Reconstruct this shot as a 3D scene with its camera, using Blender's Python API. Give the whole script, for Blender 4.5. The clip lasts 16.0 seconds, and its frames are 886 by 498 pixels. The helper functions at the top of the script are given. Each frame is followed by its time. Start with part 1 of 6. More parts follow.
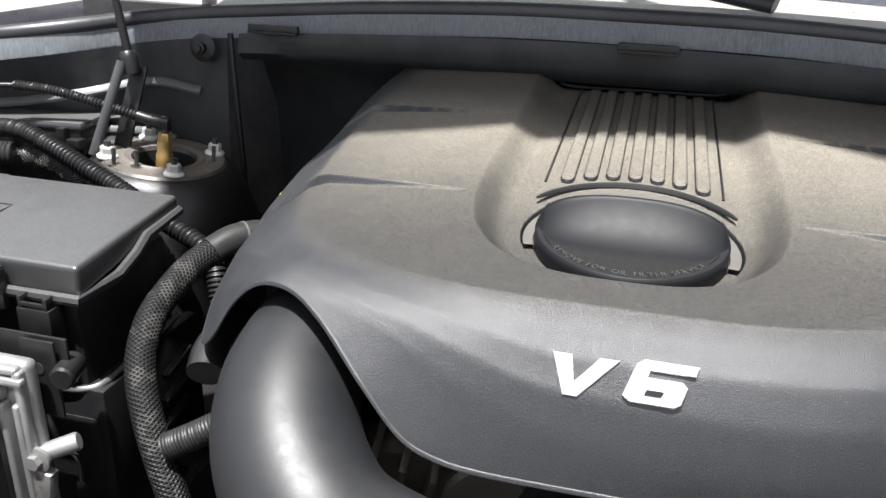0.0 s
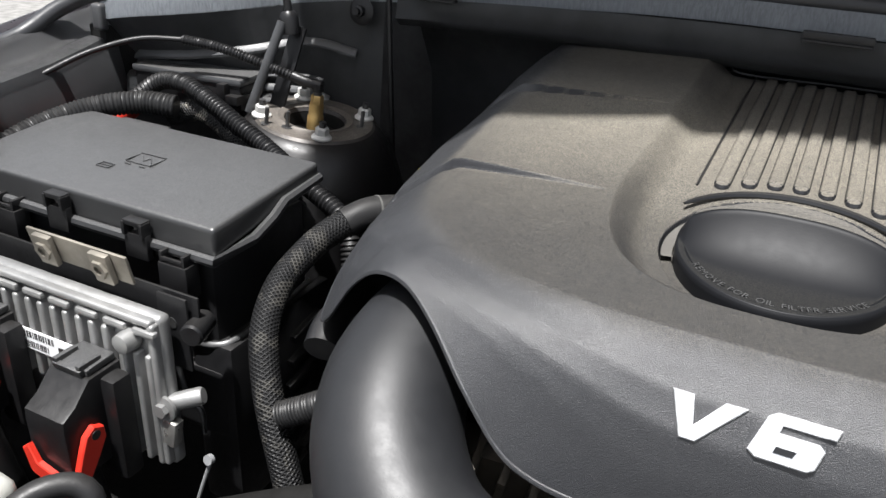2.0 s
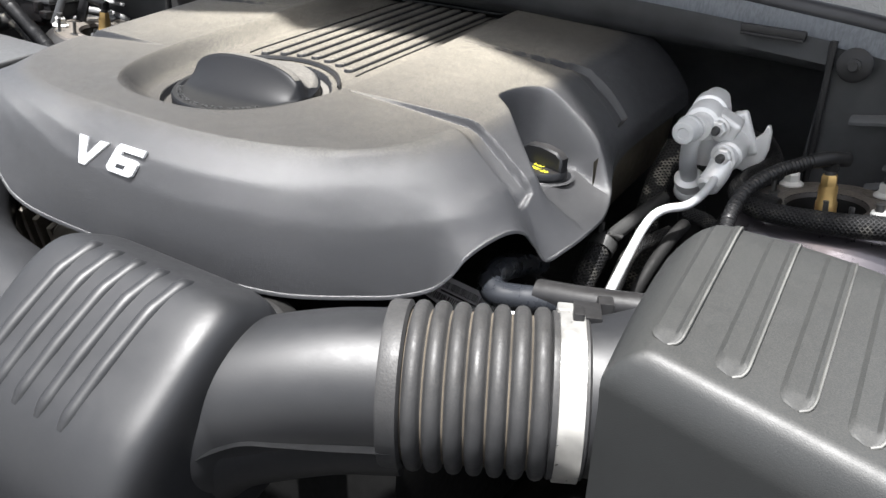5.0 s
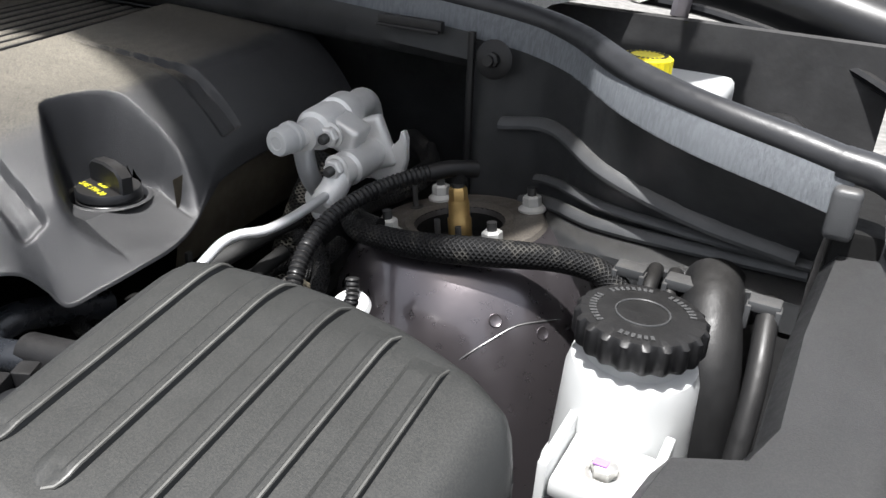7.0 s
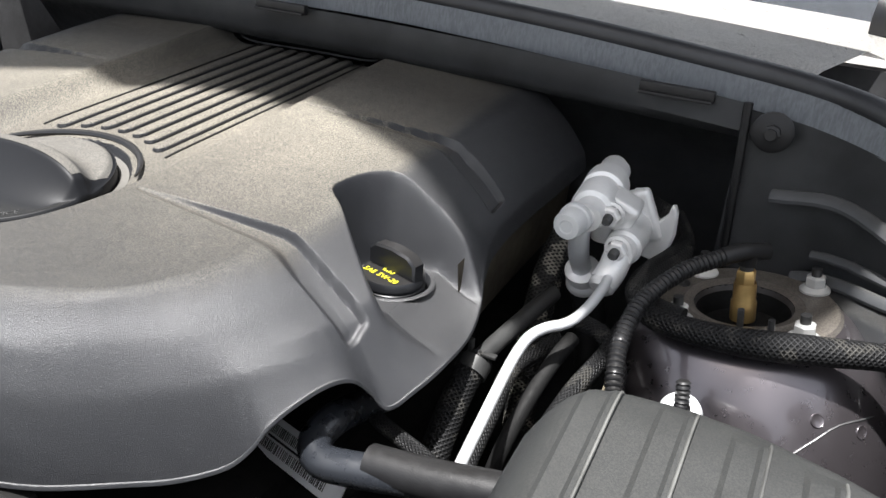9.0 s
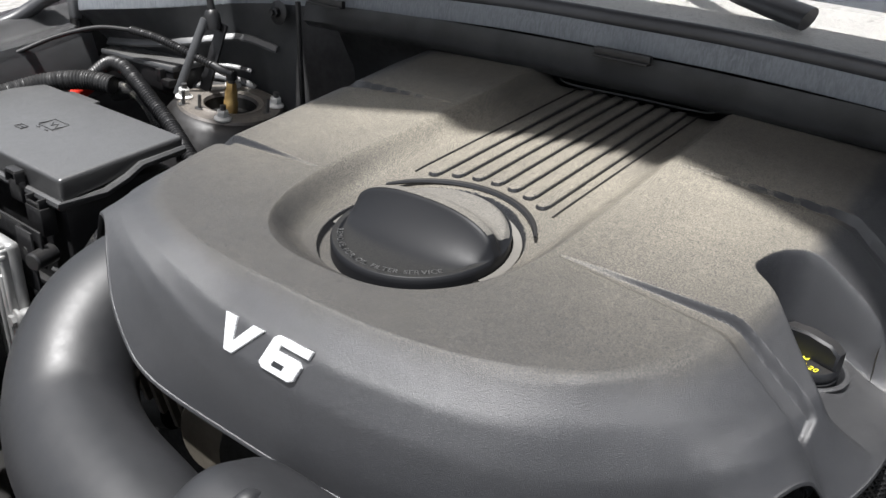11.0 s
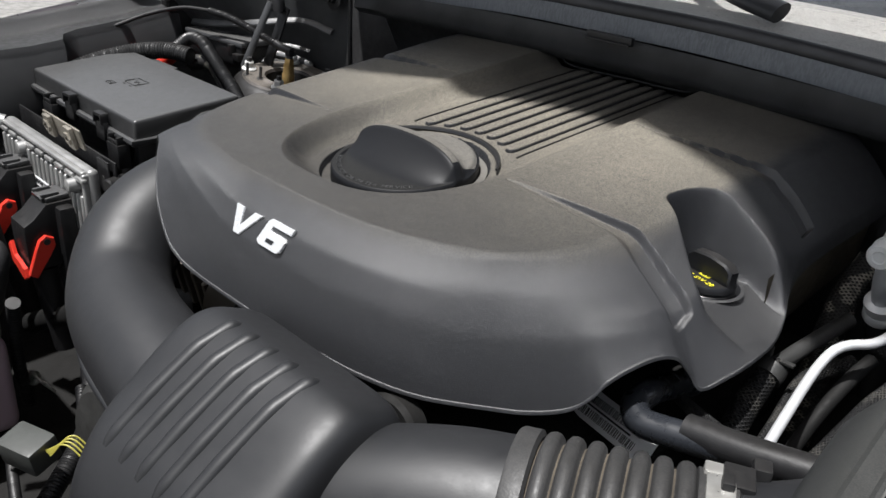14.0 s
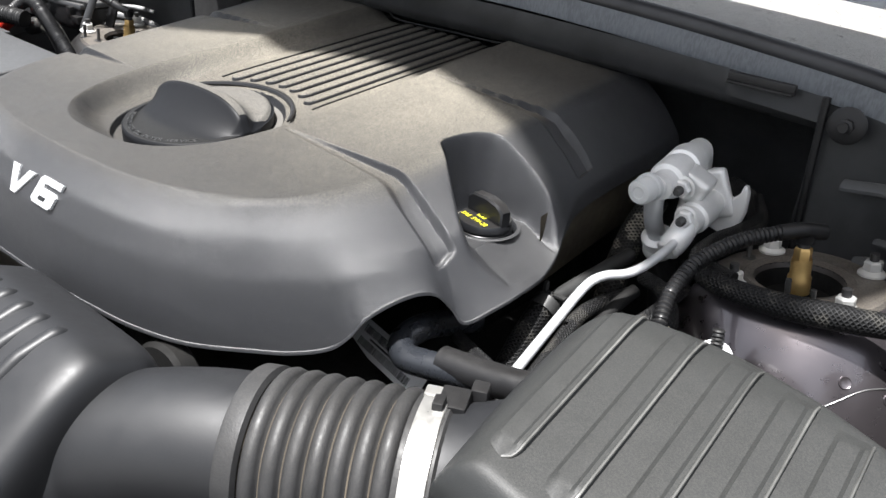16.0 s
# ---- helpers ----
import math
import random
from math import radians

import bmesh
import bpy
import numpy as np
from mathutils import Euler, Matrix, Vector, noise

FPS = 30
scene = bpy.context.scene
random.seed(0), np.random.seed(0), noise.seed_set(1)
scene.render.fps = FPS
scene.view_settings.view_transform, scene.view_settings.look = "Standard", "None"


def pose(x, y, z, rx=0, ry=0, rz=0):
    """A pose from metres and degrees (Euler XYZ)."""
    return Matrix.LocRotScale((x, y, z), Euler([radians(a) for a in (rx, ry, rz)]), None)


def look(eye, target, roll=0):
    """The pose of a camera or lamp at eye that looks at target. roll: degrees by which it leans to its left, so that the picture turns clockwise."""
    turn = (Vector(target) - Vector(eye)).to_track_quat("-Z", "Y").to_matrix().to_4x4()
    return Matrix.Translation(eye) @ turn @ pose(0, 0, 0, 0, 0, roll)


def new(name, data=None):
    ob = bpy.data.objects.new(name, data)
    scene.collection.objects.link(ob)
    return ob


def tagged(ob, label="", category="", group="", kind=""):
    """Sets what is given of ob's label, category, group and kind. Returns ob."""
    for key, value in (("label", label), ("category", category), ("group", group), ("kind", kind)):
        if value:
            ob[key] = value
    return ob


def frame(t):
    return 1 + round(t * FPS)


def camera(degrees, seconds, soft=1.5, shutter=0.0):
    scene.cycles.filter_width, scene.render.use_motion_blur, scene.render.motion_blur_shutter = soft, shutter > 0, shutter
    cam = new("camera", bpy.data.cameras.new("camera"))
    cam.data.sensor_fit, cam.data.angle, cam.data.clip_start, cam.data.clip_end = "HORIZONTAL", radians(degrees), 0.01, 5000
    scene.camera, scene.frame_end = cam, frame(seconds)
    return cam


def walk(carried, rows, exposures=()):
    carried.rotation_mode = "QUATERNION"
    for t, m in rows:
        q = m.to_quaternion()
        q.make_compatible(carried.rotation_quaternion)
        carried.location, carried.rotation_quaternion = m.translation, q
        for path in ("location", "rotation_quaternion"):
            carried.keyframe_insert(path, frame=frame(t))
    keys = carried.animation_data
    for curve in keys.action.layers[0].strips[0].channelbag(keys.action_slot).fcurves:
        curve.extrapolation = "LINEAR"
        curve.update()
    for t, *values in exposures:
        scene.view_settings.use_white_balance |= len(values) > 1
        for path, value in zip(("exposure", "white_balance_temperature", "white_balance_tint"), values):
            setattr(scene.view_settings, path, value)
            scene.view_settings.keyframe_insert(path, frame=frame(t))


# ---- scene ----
cam = camera(56.98, 16.0)
EXPOSURES = [(0, 1.26), (1, 1.02), (1.5, 0.92), (3, 0.7), (4, 1.16), (5, 1.54), (7.5, 0.88), (8.5, 1.28), (9, 1.33), (10, 1.4), (12.5, 0.22), (13.5, 0.22), (15, 1.14), (16, 1.24)]
PATH = [
    (0, (0.0228, -0.8815, 1.3232), (-0.4191, 0.9092, 0.5498), 1.95),
    (0.5, (-0.0236, -0.8722, 1.3367), (-0.5191, 0.8896, 0.5300), 1.91),
    (1, (-0.0452, -0.8719, 1.3373), (-0.5957, 0.8596, 0.5014), 2.35),
    (1.5, (-0.0231, -0.8581, 1.3377), (-0.6799, 0.8230, 0.4760), 2.32),
    (2, (0.0300, -0.8353, 1.3384), (-0.7490, 0.7816, 0.4559), 2.69),
    (2.5, (0.0995, -0.8357, 1.3386), (-0.7849, 0.7244, 0.4532), 2.90),
    (3, (0.1756, -0.8377, 1.3252), (-0.7644, 0.6882, 0.4374), 3.31),
    (3.5, (0.2661, -0.8602, 1.3192), (-0.6858, 0.6548, 0.4255), 3.23),
    (4, (0.3955, -0.8952, 1.3210), (-0.5432, 0.6258, 0.4234), 3.50),
    (4.5, (0.5260, -0.8998, 1.3183), (-0.4121, 0.6299, 0.4352), 3.62),
    (5, (0.6291, -0.8668, 1.3226), (-0.2884, 0.6771, 0.4426), 3.68),
    (5.2, (0.6733, -0.8317, 1.3201), (-0.2370, 0.7142, 0.4362), 3.56),
    (7.3, (0.8366, -0.5902, 1.3031), (0.0765, 1.0507, 0.4490), 4.07),
    (7.5, (0.8299, -0.6000, 1.3091), (0.0762, 1.0442, 0.4554), 4.09),
    (8, (0.7771, -0.6228, 1.3134), (0.0071, 1.0031, 0.4396), 4.03),
    (8.5, (0.7013, -0.6335, 1.3419), (-0.1146, 0.9679, 0.4644), 3.34),
    (9, (0.6127, -0.6502, 1.3475), (-0.2089, 0.9485, 0.4706), 3.45),
    (9.5, (0.5431, -0.6667, 1.3457), (-0.2730, 0.9293, 0.4586), 4.46),
    (10, (0.4714, -0.6978, 1.3651), (-0.4368, 0.8473, 0.4774), 3.30),
    (10.2, (0.4452, -0.7055, 1.3701), (-0.4952, 0.8171, 0.4773), 3.23),
    (12.3, (0.3964, -0.8034, 1.3822), (-0.8502, 0.5109, 0.5344), 3.23),
    (12.5, (0.4211, -0.8051, 1.3787), (-0.8339, 0.5046, 0.5364), 3.46),
    (13, (0.4847, -0.8083, 1.3758), (-0.7778, 0.4951, 0.5348), 3.54),
    (13.5, (0.5369, -0.8201, 1.3714), (-0.7180, 0.4899, 0.5294), 4.00),
    (14, (0.5994, -0.8060, 1.3659), (-0.6469, 0.5061, 0.5144), 4.19),
    (14.5, (0.6434, -0.7731, 1.3618), (-0.5849, 0.5396, 0.4855), 4.42),
    (15, (0.6683, -0.7633, 1.3608), (-0.5485, 0.5528, 0.4737), 4.36),
    (15.5, (0.6998, -0.7443, 1.3659), (-0.4858, 0.5875, 0.4600), 4.28),
    (16, (0.7207, -0.7282, 1.3671), (-0.3840, 0.6661, 0.4530), 4.20),
]
walk(cam, [(t, look(eye, target, roll)) for t, eye, target, roll in PATH], EXPOSURES)

# ---- light ----
SUN_DIR = Vector((-0.03, -0.28, 0.96)).normalized()   # towards the sun
world = bpy.data.worlds.new("sky")
scene.world = world
world.use_nodes = True
_wn = world.node_tree.nodes
sky = _wn.new("ShaderNodeTexSky")
sky.sky_type, sky.sun_disc = "NISHITA", False
sky.sun_elevation = math.asin(SUN_DIR.z)
sky.sun_rotation = math.atan2(SUN_DIR.x, SUN_DIR.y)
sky.air_density, sky.dust_density = 1.0, 6.0
_wn["Background"].inputs["Strength"].default_value = 0.066
_mix = _wn.new("ShaderNodeMix")
_mix.data_type = "RGBA"
_mix.inputs[0].default_value = 0.6
world.node_tree.links.new(sky.outputs[0], _mix.inputs[6])
_mix.inputs[7].default_value = (7.8, 8.1, 8.6, 1)          # thin even cloud over the blue
world.node_tree.links.new(_mix.outputs[2], _wn["Background"].inputs["Color"])
sun = new("sun", bpy.data.lights.new("sun", "SUN"))
sun.data.energy, sun.data.angle, sun.data.color = 5.6, radians(1.1), (1.0, 0.99, 0.985)
sun.matrix_world = look((0, 0, 6), Vector((0, 0, 6)) - SUN_DIR)

# ---- materials ----
def nodes_of(name):
    m = bpy.data.materials.new(name)
    m.use_nodes = True
    return m, m.node_tree.nodes, m.node_tree.links, m.node_tree.nodes["Principled BSDF"]


def mixer(n, l, fac, a, b):
    x = n.new("ShaderNodeMix")
    x.data_type = "RGBA"
    for sock, v in ((x.inputs[0], fac), (x.inputs[6], a), (x.inputs[7], b)):
        if hasattr(v, "is_linked"):
            l.new(v, sock)
        else:
            sock.default_value = v if isinstance(v, float) else (*v, 1)
    return x.outputs[2]


def ramp(n, l, src, lo, hi, a=0.0, b=1.0):
    r = n.new("ShaderNodeMapRange")
    r.interpolation_type = "SMOOTHSTEP"
    for i, v in enumerate((lo, hi, a, b)):
        r.inputs[i + 1].default_value = v
    l.new(src, r.inputs[0])
    return r.outputs[0]


def noise_of(n, l, scale, detail=4.0, rough=0.55, coord="Object", stretch=None):
    c = n.new("ShaderNodeTexCoord")
    t = n.new("ShaderNodeTexNoise")
    t.inputs["Scale"].default_value, t.inputs["Detail"].default_value, t.inputs["Roughness"].default_value = scale, detail, rough
    src = c.outputs[coord]
    if stretch:
        mp = n.new("ShaderNodeMapping")
        mp.inputs["Scale"].default_value = stretch
        l.new(src, mp.inputs[0])
        src = mp.outputs[0]
    l.new(src, t.inputs["Vector"])
    return t.outputs["Fac"]


def calc(n, l, op, a, b=None):
    m = n.new("ShaderNodeMath")
    m.operation = op
    for i, v in enumerate((a, b)):
        if v is None:
            continue
        if hasattr(v, "is_linked"):
            l.new(v, m.inputs[i])
        else:
            m.inputs[i].default_value = v
    return m.outputs[0]


def relief(n, l, p, src, strength, dist):
    b = n.new("ShaderNodeBump")
    b.inputs["Strength"].default_value, b.inputs["Distance"].default_value = strength, dist
    l.new(src, b.inputs["Height"])
    prev = p.inputs["Normal"]
    if prev.is_linked:
        l.new(prev.links[0].from_socket, b.inputs["Normal"])
    l.new(b.outputs[0], prev)


def surface(name, col, rough=0.5, metal=0.0, grain=900.0, bump=0.15, wear=0.25, dust=0.0, dust_col=(0.34, 0.29, 0.22), rvar=0.12, spec=0.5, coat=0.0, rise=(0.45, 1.0), drift_sheen=None):
    """A worn painted, moulded or cast surface: base colour, blotches, grain, and dust that lies on faces that look up."""
    m, n, l, p = nodes_of(name)
    big = noise_of(n, l, 14.0, 5.0)
    fine = noise_of(n, l, grain, 2.0)
    dark, light = [c * (1 - wear) for c in col], [min(1.0, c * (1 + wear)) for c in col]
    base = mixer(n, l, ramp(n, l, big, 0.3, 0.7), dark, light)
    if dust > 0:
        g = n.new("ShaderNodeNewGeometry")
        s = n.new("ShaderNodeSeparateXYZ")
        l.new(g.outputs["Normal"], s.inputs[0])
        up = ramp(n, l, s.outputs[2], *rise)
        lay = calc(n, l, "MULTIPLY", up, ramp(n, l, noise_of(n, l, 24.0, 9.0, 0.7), 0.2, 0.8, 0.78, 1.0))
        speck = ramp(n, l, noise_of(n, l, 900.0, 3.0, 0.7), 0.35, 0.68, 0.25, 1.8)
        if drift_sheen:                                       # lies on the flat top, inside the shoulder crease, graded for sheen and shade
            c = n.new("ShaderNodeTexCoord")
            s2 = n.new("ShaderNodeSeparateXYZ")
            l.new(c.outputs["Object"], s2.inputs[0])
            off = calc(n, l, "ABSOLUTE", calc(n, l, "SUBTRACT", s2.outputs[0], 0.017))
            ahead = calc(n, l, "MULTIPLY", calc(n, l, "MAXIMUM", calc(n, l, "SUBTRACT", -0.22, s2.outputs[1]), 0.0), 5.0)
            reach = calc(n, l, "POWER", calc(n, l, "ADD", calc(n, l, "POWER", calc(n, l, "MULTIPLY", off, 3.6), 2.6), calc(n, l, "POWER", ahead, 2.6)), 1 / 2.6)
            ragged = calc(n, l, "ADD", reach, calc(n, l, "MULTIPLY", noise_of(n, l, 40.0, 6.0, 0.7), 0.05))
            lay = calc(n, l, "MULTIPLY", lay, ramp(n, l, ragged, 0.985, 1.06, 1.0, drift_sheen[2]))
            # dust amount grows towards the back to stand for the sun's sheen
            lay = calc(n, l, "MULTIPLY", lay, ramp(n, l, s2.outputs[1], drift_sheen[0], drift_sheen[1], 0.16, 1.0))
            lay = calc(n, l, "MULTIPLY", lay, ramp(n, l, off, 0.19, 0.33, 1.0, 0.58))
            # thinner dust at the back, cut further to stand for the hood's shade
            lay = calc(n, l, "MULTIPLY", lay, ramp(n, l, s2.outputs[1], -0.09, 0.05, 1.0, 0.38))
        amount = calc(n, l, "MULTIPLY", calc(n, l, "MULTIPLY", lay, speck), dust)
        base = mixer(n, l, amount, base, dust_col)
    l.new(base, p.inputs["Base Color"])
    p.inputs["Metallic"].default_value = metal
    p.inputs["Specular IOR Level"].default_value = spec
    if drift_sheen:                                           # the dusty top is duller than the clean flanks
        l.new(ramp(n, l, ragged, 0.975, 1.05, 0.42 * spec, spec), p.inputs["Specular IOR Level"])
    p.inputs["Coat Weight"].default_value = coat
    l.new(ramp(n, l, noise_of(n, l, 90.0, 8.0, 0.65), 0.25, 0.75, max(0.03, rough - rvar), min(1.0, rough + rvar)), p.inputs["Roughness"])
    if bump:
        relief(n, l, p, fine, bump, 0.0006)
    return m


def braided(name, a, b, fleck, pitch=0.0042, around=26.0):
    """A braided sleeve: two crossing sets of strands along the hose."""
    m, n, l, p = nodes_of(name)
    c = n.new("ShaderNodeTexCoord")
    s = n.new("ShaderNodeSeparateXYZ")
    l.new(c.outputs["UV"], s.inputs[0])
    along = calc(n, l, "MULTIPLY", s.outputs[0], 2 * math.pi / pitch)
    turn = calc(n, l, "MULTIPLY", s.outputs[1], 2 * math.pi * around / 2)
    w1 = calc(n, l, "SINE", calc(n, l, "ADD", along, turn))
    w2 = calc(n, l, "SINE", calc(n, l, "SUBTRACT", along, turn))
    h = calc(n, l, "MAXIMUM", w1, w2)
    weave = ramp(n, l, h, -0.3, 0.9)
    base = mixer(n, l, weave, b, a)
    base = mixer(n, l, calc(n, l, "MULTIPLY", ramp(n, l, noise_of(n, l, 55.0, 3.0), 0.52, 0.62), calc(n, l, "MULTIPLY", weave, fleck)), base, (0.5, 0.47, 0.4))
    l.new(base, p.inputs["Base Color"])
    p.inputs["Roughness"].default_value = 0.55
    p.inputs["Specular IOR Level"].default_value = 0.32
    relief(n, l, p, h, 0.6, 0.0012)
    return m


def clear_plastic(name, col, rough=0.35, alpha=0.0, sub=0.3):
    m, n, l, p = nodes_of(name)
    stain = ramp(n, l, noise_of(n, l, 22.0, 6.0), 0.55, 0.8)
    l.new(mixer(n, l, stain, col, tuple(c * 0.82 for c in col)), p.inputs["Base Color"])
    p.inputs["Roughness"].default_value = rough
    p.inputs["Subsurface Weight"].default_value = sub
    p.inputs["Subsurface Radius"].default_value = (0.02, 0.02, 0.02)
    p.inputs["Subsurface Scale"].default_value = 0.5
    return m


COVER = surface("moulded_cover_plastic", (0.017, 0.0178, 0.0205), 0.46, grain=1700.0, bump=0.75, spec=0.95, dust=0.54, dust_col=(0.40, 0.362, 0.290), wear=0.06, rvar=0.05, rise=(0.45, 0.85), drift_sheen=(-0.38, 0.0, 0.10))
DUCT = surface("blow_moulded_plastic", (0.010, 0.0105, 0.012), 0.5, grain=500.0, bump=0.06, spec=0.62, dust=0.0, wear=0.08, rvar=0.04)
BOXLID = surface("air_box_plastic", (0.019, 0.0202, 0.0205), 0.5, grain=1100.0, bump=0.2, spec=0.48, dust=0.07, dust_col=(0.2, 0.19, 0.165), wear=0.06, rvar=0.04)
RUBBER = surface("hose_rubber", (0.012, 0.012, 0.0125), 0.48, grain=700.0, bump=0.2, spec=0.4, dust=0.05, dust_col=(0.2, 0.18, 0.15))
BELLOWS = surface("dusty_bellows_rubber", (0.022, 0.0225, 0.024), 0.55, grain=500.0, bump=0.3, wear=0.3, dust=0.06, dust_col=(0.2, 0.18, 0.145), rise=(-0.2, 0.9))
GRIP = surface("smooth_black_plastic", (0.010, 0.0105, 0.012), 0.36, grain=900.0, bump=0.06, wear=0.08, dust=0.03, rvar=0.04)
BLACK = surface("black_plastic", (0.009, 0.009, 0.0097), 0.42, grain=900.0, bump=0.2, spec=0.42, dust=0.04, dust_col=(0.17, 0.155, 0.13))
FUSE = surface("satin_lid_plastic", (0.024, 0.0245, 0.0255), 0.38, grain=1600.0, bump=0.12, spec=0.85, dust=0.16, dust_col=(0.27, 0.268, 0.262), wear=0.04, rvar=0.05)
PANEL = surface("inner_panel_plastic", (0.058, 0.06, 0.063), 0.4, grain=1000.0, bump=0.3, dust=0.15, dust_col=(0.2, 0.18, 0.15))
DARK = surface("grimy_black", (0.007, 0.007, 0.007), 0.7, grain=200.0, bump=0.3, spec=0.2, dust=0.04, dust_col=(0.1, 0.09, 0.075))
FIREWALL = surface("insulated_firewall", (0.03, 0.03, 0.031), 0.7, grain=120.0, bump=0.5, dust=0.1, dust_col=(0.12, 0.11, 0.095), wear=0.4)
SEAL, _sn, _sl, _sp = nodes_of("weathered_seal_rubber")
_streak = noise_of(_sn, _sl, 1.0, 3.0, 0.6, stretch=(420.0, 300.0, 90.0))
_cloud = noise_of(_sn, _sl, 18.0, 5.0)
_sl.new(mixer(_sn, _sl, ramp(_sn, _sl, _streak, 0.35, 0.65), mixer(_sn, _sl, ramp(_sn, _sl, _cloud, 0.3, 0.7), (0.21, 0.225, 0.245), (0.25, 0.268, 0.29)), (0.285, 0.305, 0.33)), _sp.inputs["Base Color"])
_sp.inputs["Roughness"].default_value = 0.6
relief(_sn, _sl, _sp, _streak, 0.5, 0.0012)
BULB = surface("seal_bulb_rubber", (0.028, 0.029, 0.032), 0.42, grain=700.0, bump=0.1)
ALU = surface("cast_aluminium", (0.82, 0.82, 0.81), 0.42, metal=0.35, grain=420.0, bump=0.5, wear=0.12)
PCM = surface("die_cast_case", (0.33, 0.33, 0.325), 0.46, metal=0.6, grain=350.0, bump=0.3, wear=0.15)
PIPE = surface("aluminium_pipe", (0.74, 0.75, 0.76), 0.4, metal=0.55, grain=250.0, bump=0.1, wear=0.08)
STEEL = surface("zinc_steel", (0.62, 0.61, 0.58), 0.36, metal=0.8, grain=250.0, bump=0.2, wear=0.3)
DUSTY = surface("dusty_steel", (0.24, 0.22, 0.185), 0.5, metal=0.45, grain=250.0, bump=0.3, wear=0.4)
STUD = surface("dark_steel", (0.12, 0.12, 0.12), 0.45, metal=0.8, grain=900.0, bump=0.4)
NUT = surface("pale_flange_nut", (0.58, 0.58, 0.56), 0.5, metal=0.25, grain=300.0, bump=0.2)
BRASS = surface("brass", (0.62, 0.42, 0.17), 0.42, metal=0.85, grain=300.0, bump=0.2, wear=0.3)
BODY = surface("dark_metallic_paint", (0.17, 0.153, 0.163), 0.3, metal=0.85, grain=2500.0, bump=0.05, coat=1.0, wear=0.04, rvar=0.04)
TOWER = surface("dusty_tower_paint", (0.07, 0.065, 0.063), 0.4, metal=0.3, grain=900.0, bump=0.15, dust=0.40, dust_col=(0.30, 0.265, 0.22), wear=0.5)
CAPPL = surface("dusty_cap_plastic", (0.008, 0.0085, 0.010), 0.5, grain=900.0, bump=0.05, wear=0.06, spec=0.2, dust=0.06, rise=(0.93, 0.998), dust_col=(0.2, 0.19, 0.16), rvar=0.02)
CAPDUST = surface("dusty_crest_plastic", (0.05, 0.049, 0.047), 0.6, grain=900.0, bump=0.1, wear=0.2, dust=0.36, dust_col=(0.25, 0.232, 0.20), rise=(0.55, 1.0))
# dust and the recess's bright sheen together in one pale colour
LEDGE = surface("dusty_lit_ledge_plastic", (0.12, 0.114, 0.104), 0.5, grain=900.0, bump=0.1, wear=0.15)
SKIRT = surface("dusty_brown_skirt", (0.105, 0.09, 0.066), 0.7, grain=500.0, bump=0.3, wear=0.35)
PAD = surface("hood_insulation_felt", (0.03, 0.03, 0.03), 0.9, grain=200.0, bump=0.4)
PALE_GREY = surface("pale_grey_plastic", (0.085, 0.085, 0.08), 0.5, grain=500.0, bump=0.3, wear=0.5)
# left tower's paint, with its shade put into a near-black colour
SHADED_TOWER = surface("shaded_tower_paint", (0.010, 0.0096, 0.010), 0.45, grain=900.0, bump=0.1, dust=0.03, dust_col=(0.2, 0.17, 0.14), wear=0.3, coat=0.08)
CHROME = surface("satin_chrome", (0.86, 0.87, 0.88), 0.22, metal=0.6, grain=300.0, bump=0.02, wear=0.03)
WHITE = clear_plastic("milky_plastic", (0.54, 0.55, 0.55))
WING = surface("wing_cover_plastic", (0.062, 0.063, 0.066), 0.42, grain=900.0, bump=0.25, dust=0.12, dust_col=(0.2, 0.19, 0.17), wear=0.1, spec=0.7)
COOLANT = clear_plastic("tank_plastic", (0.40, 0.40, 0.37), 0.4)
PINK = clear_plastic("tank_plastic_with_coolant", (0.42, 0.32, 0.36), 0.4)
YELLOW = surface("yellow_plastic", (0.8, 0.68, 0.02), 0.45, grain=600.0, bump=0.1, wear=0.1)
WIRE = surface("dull_yellow_wire", (0.3, 0.27, 0.05), 0.5, bump=0.0)
YPRINT = surface("yellow_print", (0.75, 0.68, 0.04), 0.5, bump=0.0, wear=0.05)
RED = surface("red_plastic", (0.62, 0.035, 0.02), 0.42, grain=600.0, bump=0.1, wear=0.15)
PAPER = surface("paper_label", (0.86, 0.87, 0.88), 0.55, bump=0.0, wear=0.06)
INK = surface("black_ink", (0.02, 0.02, 0.02), 0.6, bump=0.0)
PURPLE = surface("paint_mark", (0.45, 0.2, 0.6), 0.5, bump=0.0)
TAN = surface("aged_tan_tape", (0.5, 0.43, 0.3), 0.7, grain=300.0, bump=0.3)
COWL = surface("cowl_plastic", (0.12, 0.115, 0.11), 0.35, grain=900.0, bump=0.2, dust=0.95, dust_col=(0.66, 0.645, 0.61), rise=(0.3, 0.8))
BRAID = braided("braided_sleeve", (0.009, 0.009, 0.0096), (0.0025, 0.0025, 0.0025), 0.07)
MESH = braided("braided_sleeve_flecked", (0.03, 0.03, 0.03), (0.006, 0.006, 0.006), 0.5, 0.004, 26.0)

# ---- building helpers ----
def thing(name, label, category, at, group="", kind=""):
    ob = new(name)
    ob.location = at
    ob.empty_display_size = 0.02
    return tagged(ob, label, category, group, kind)


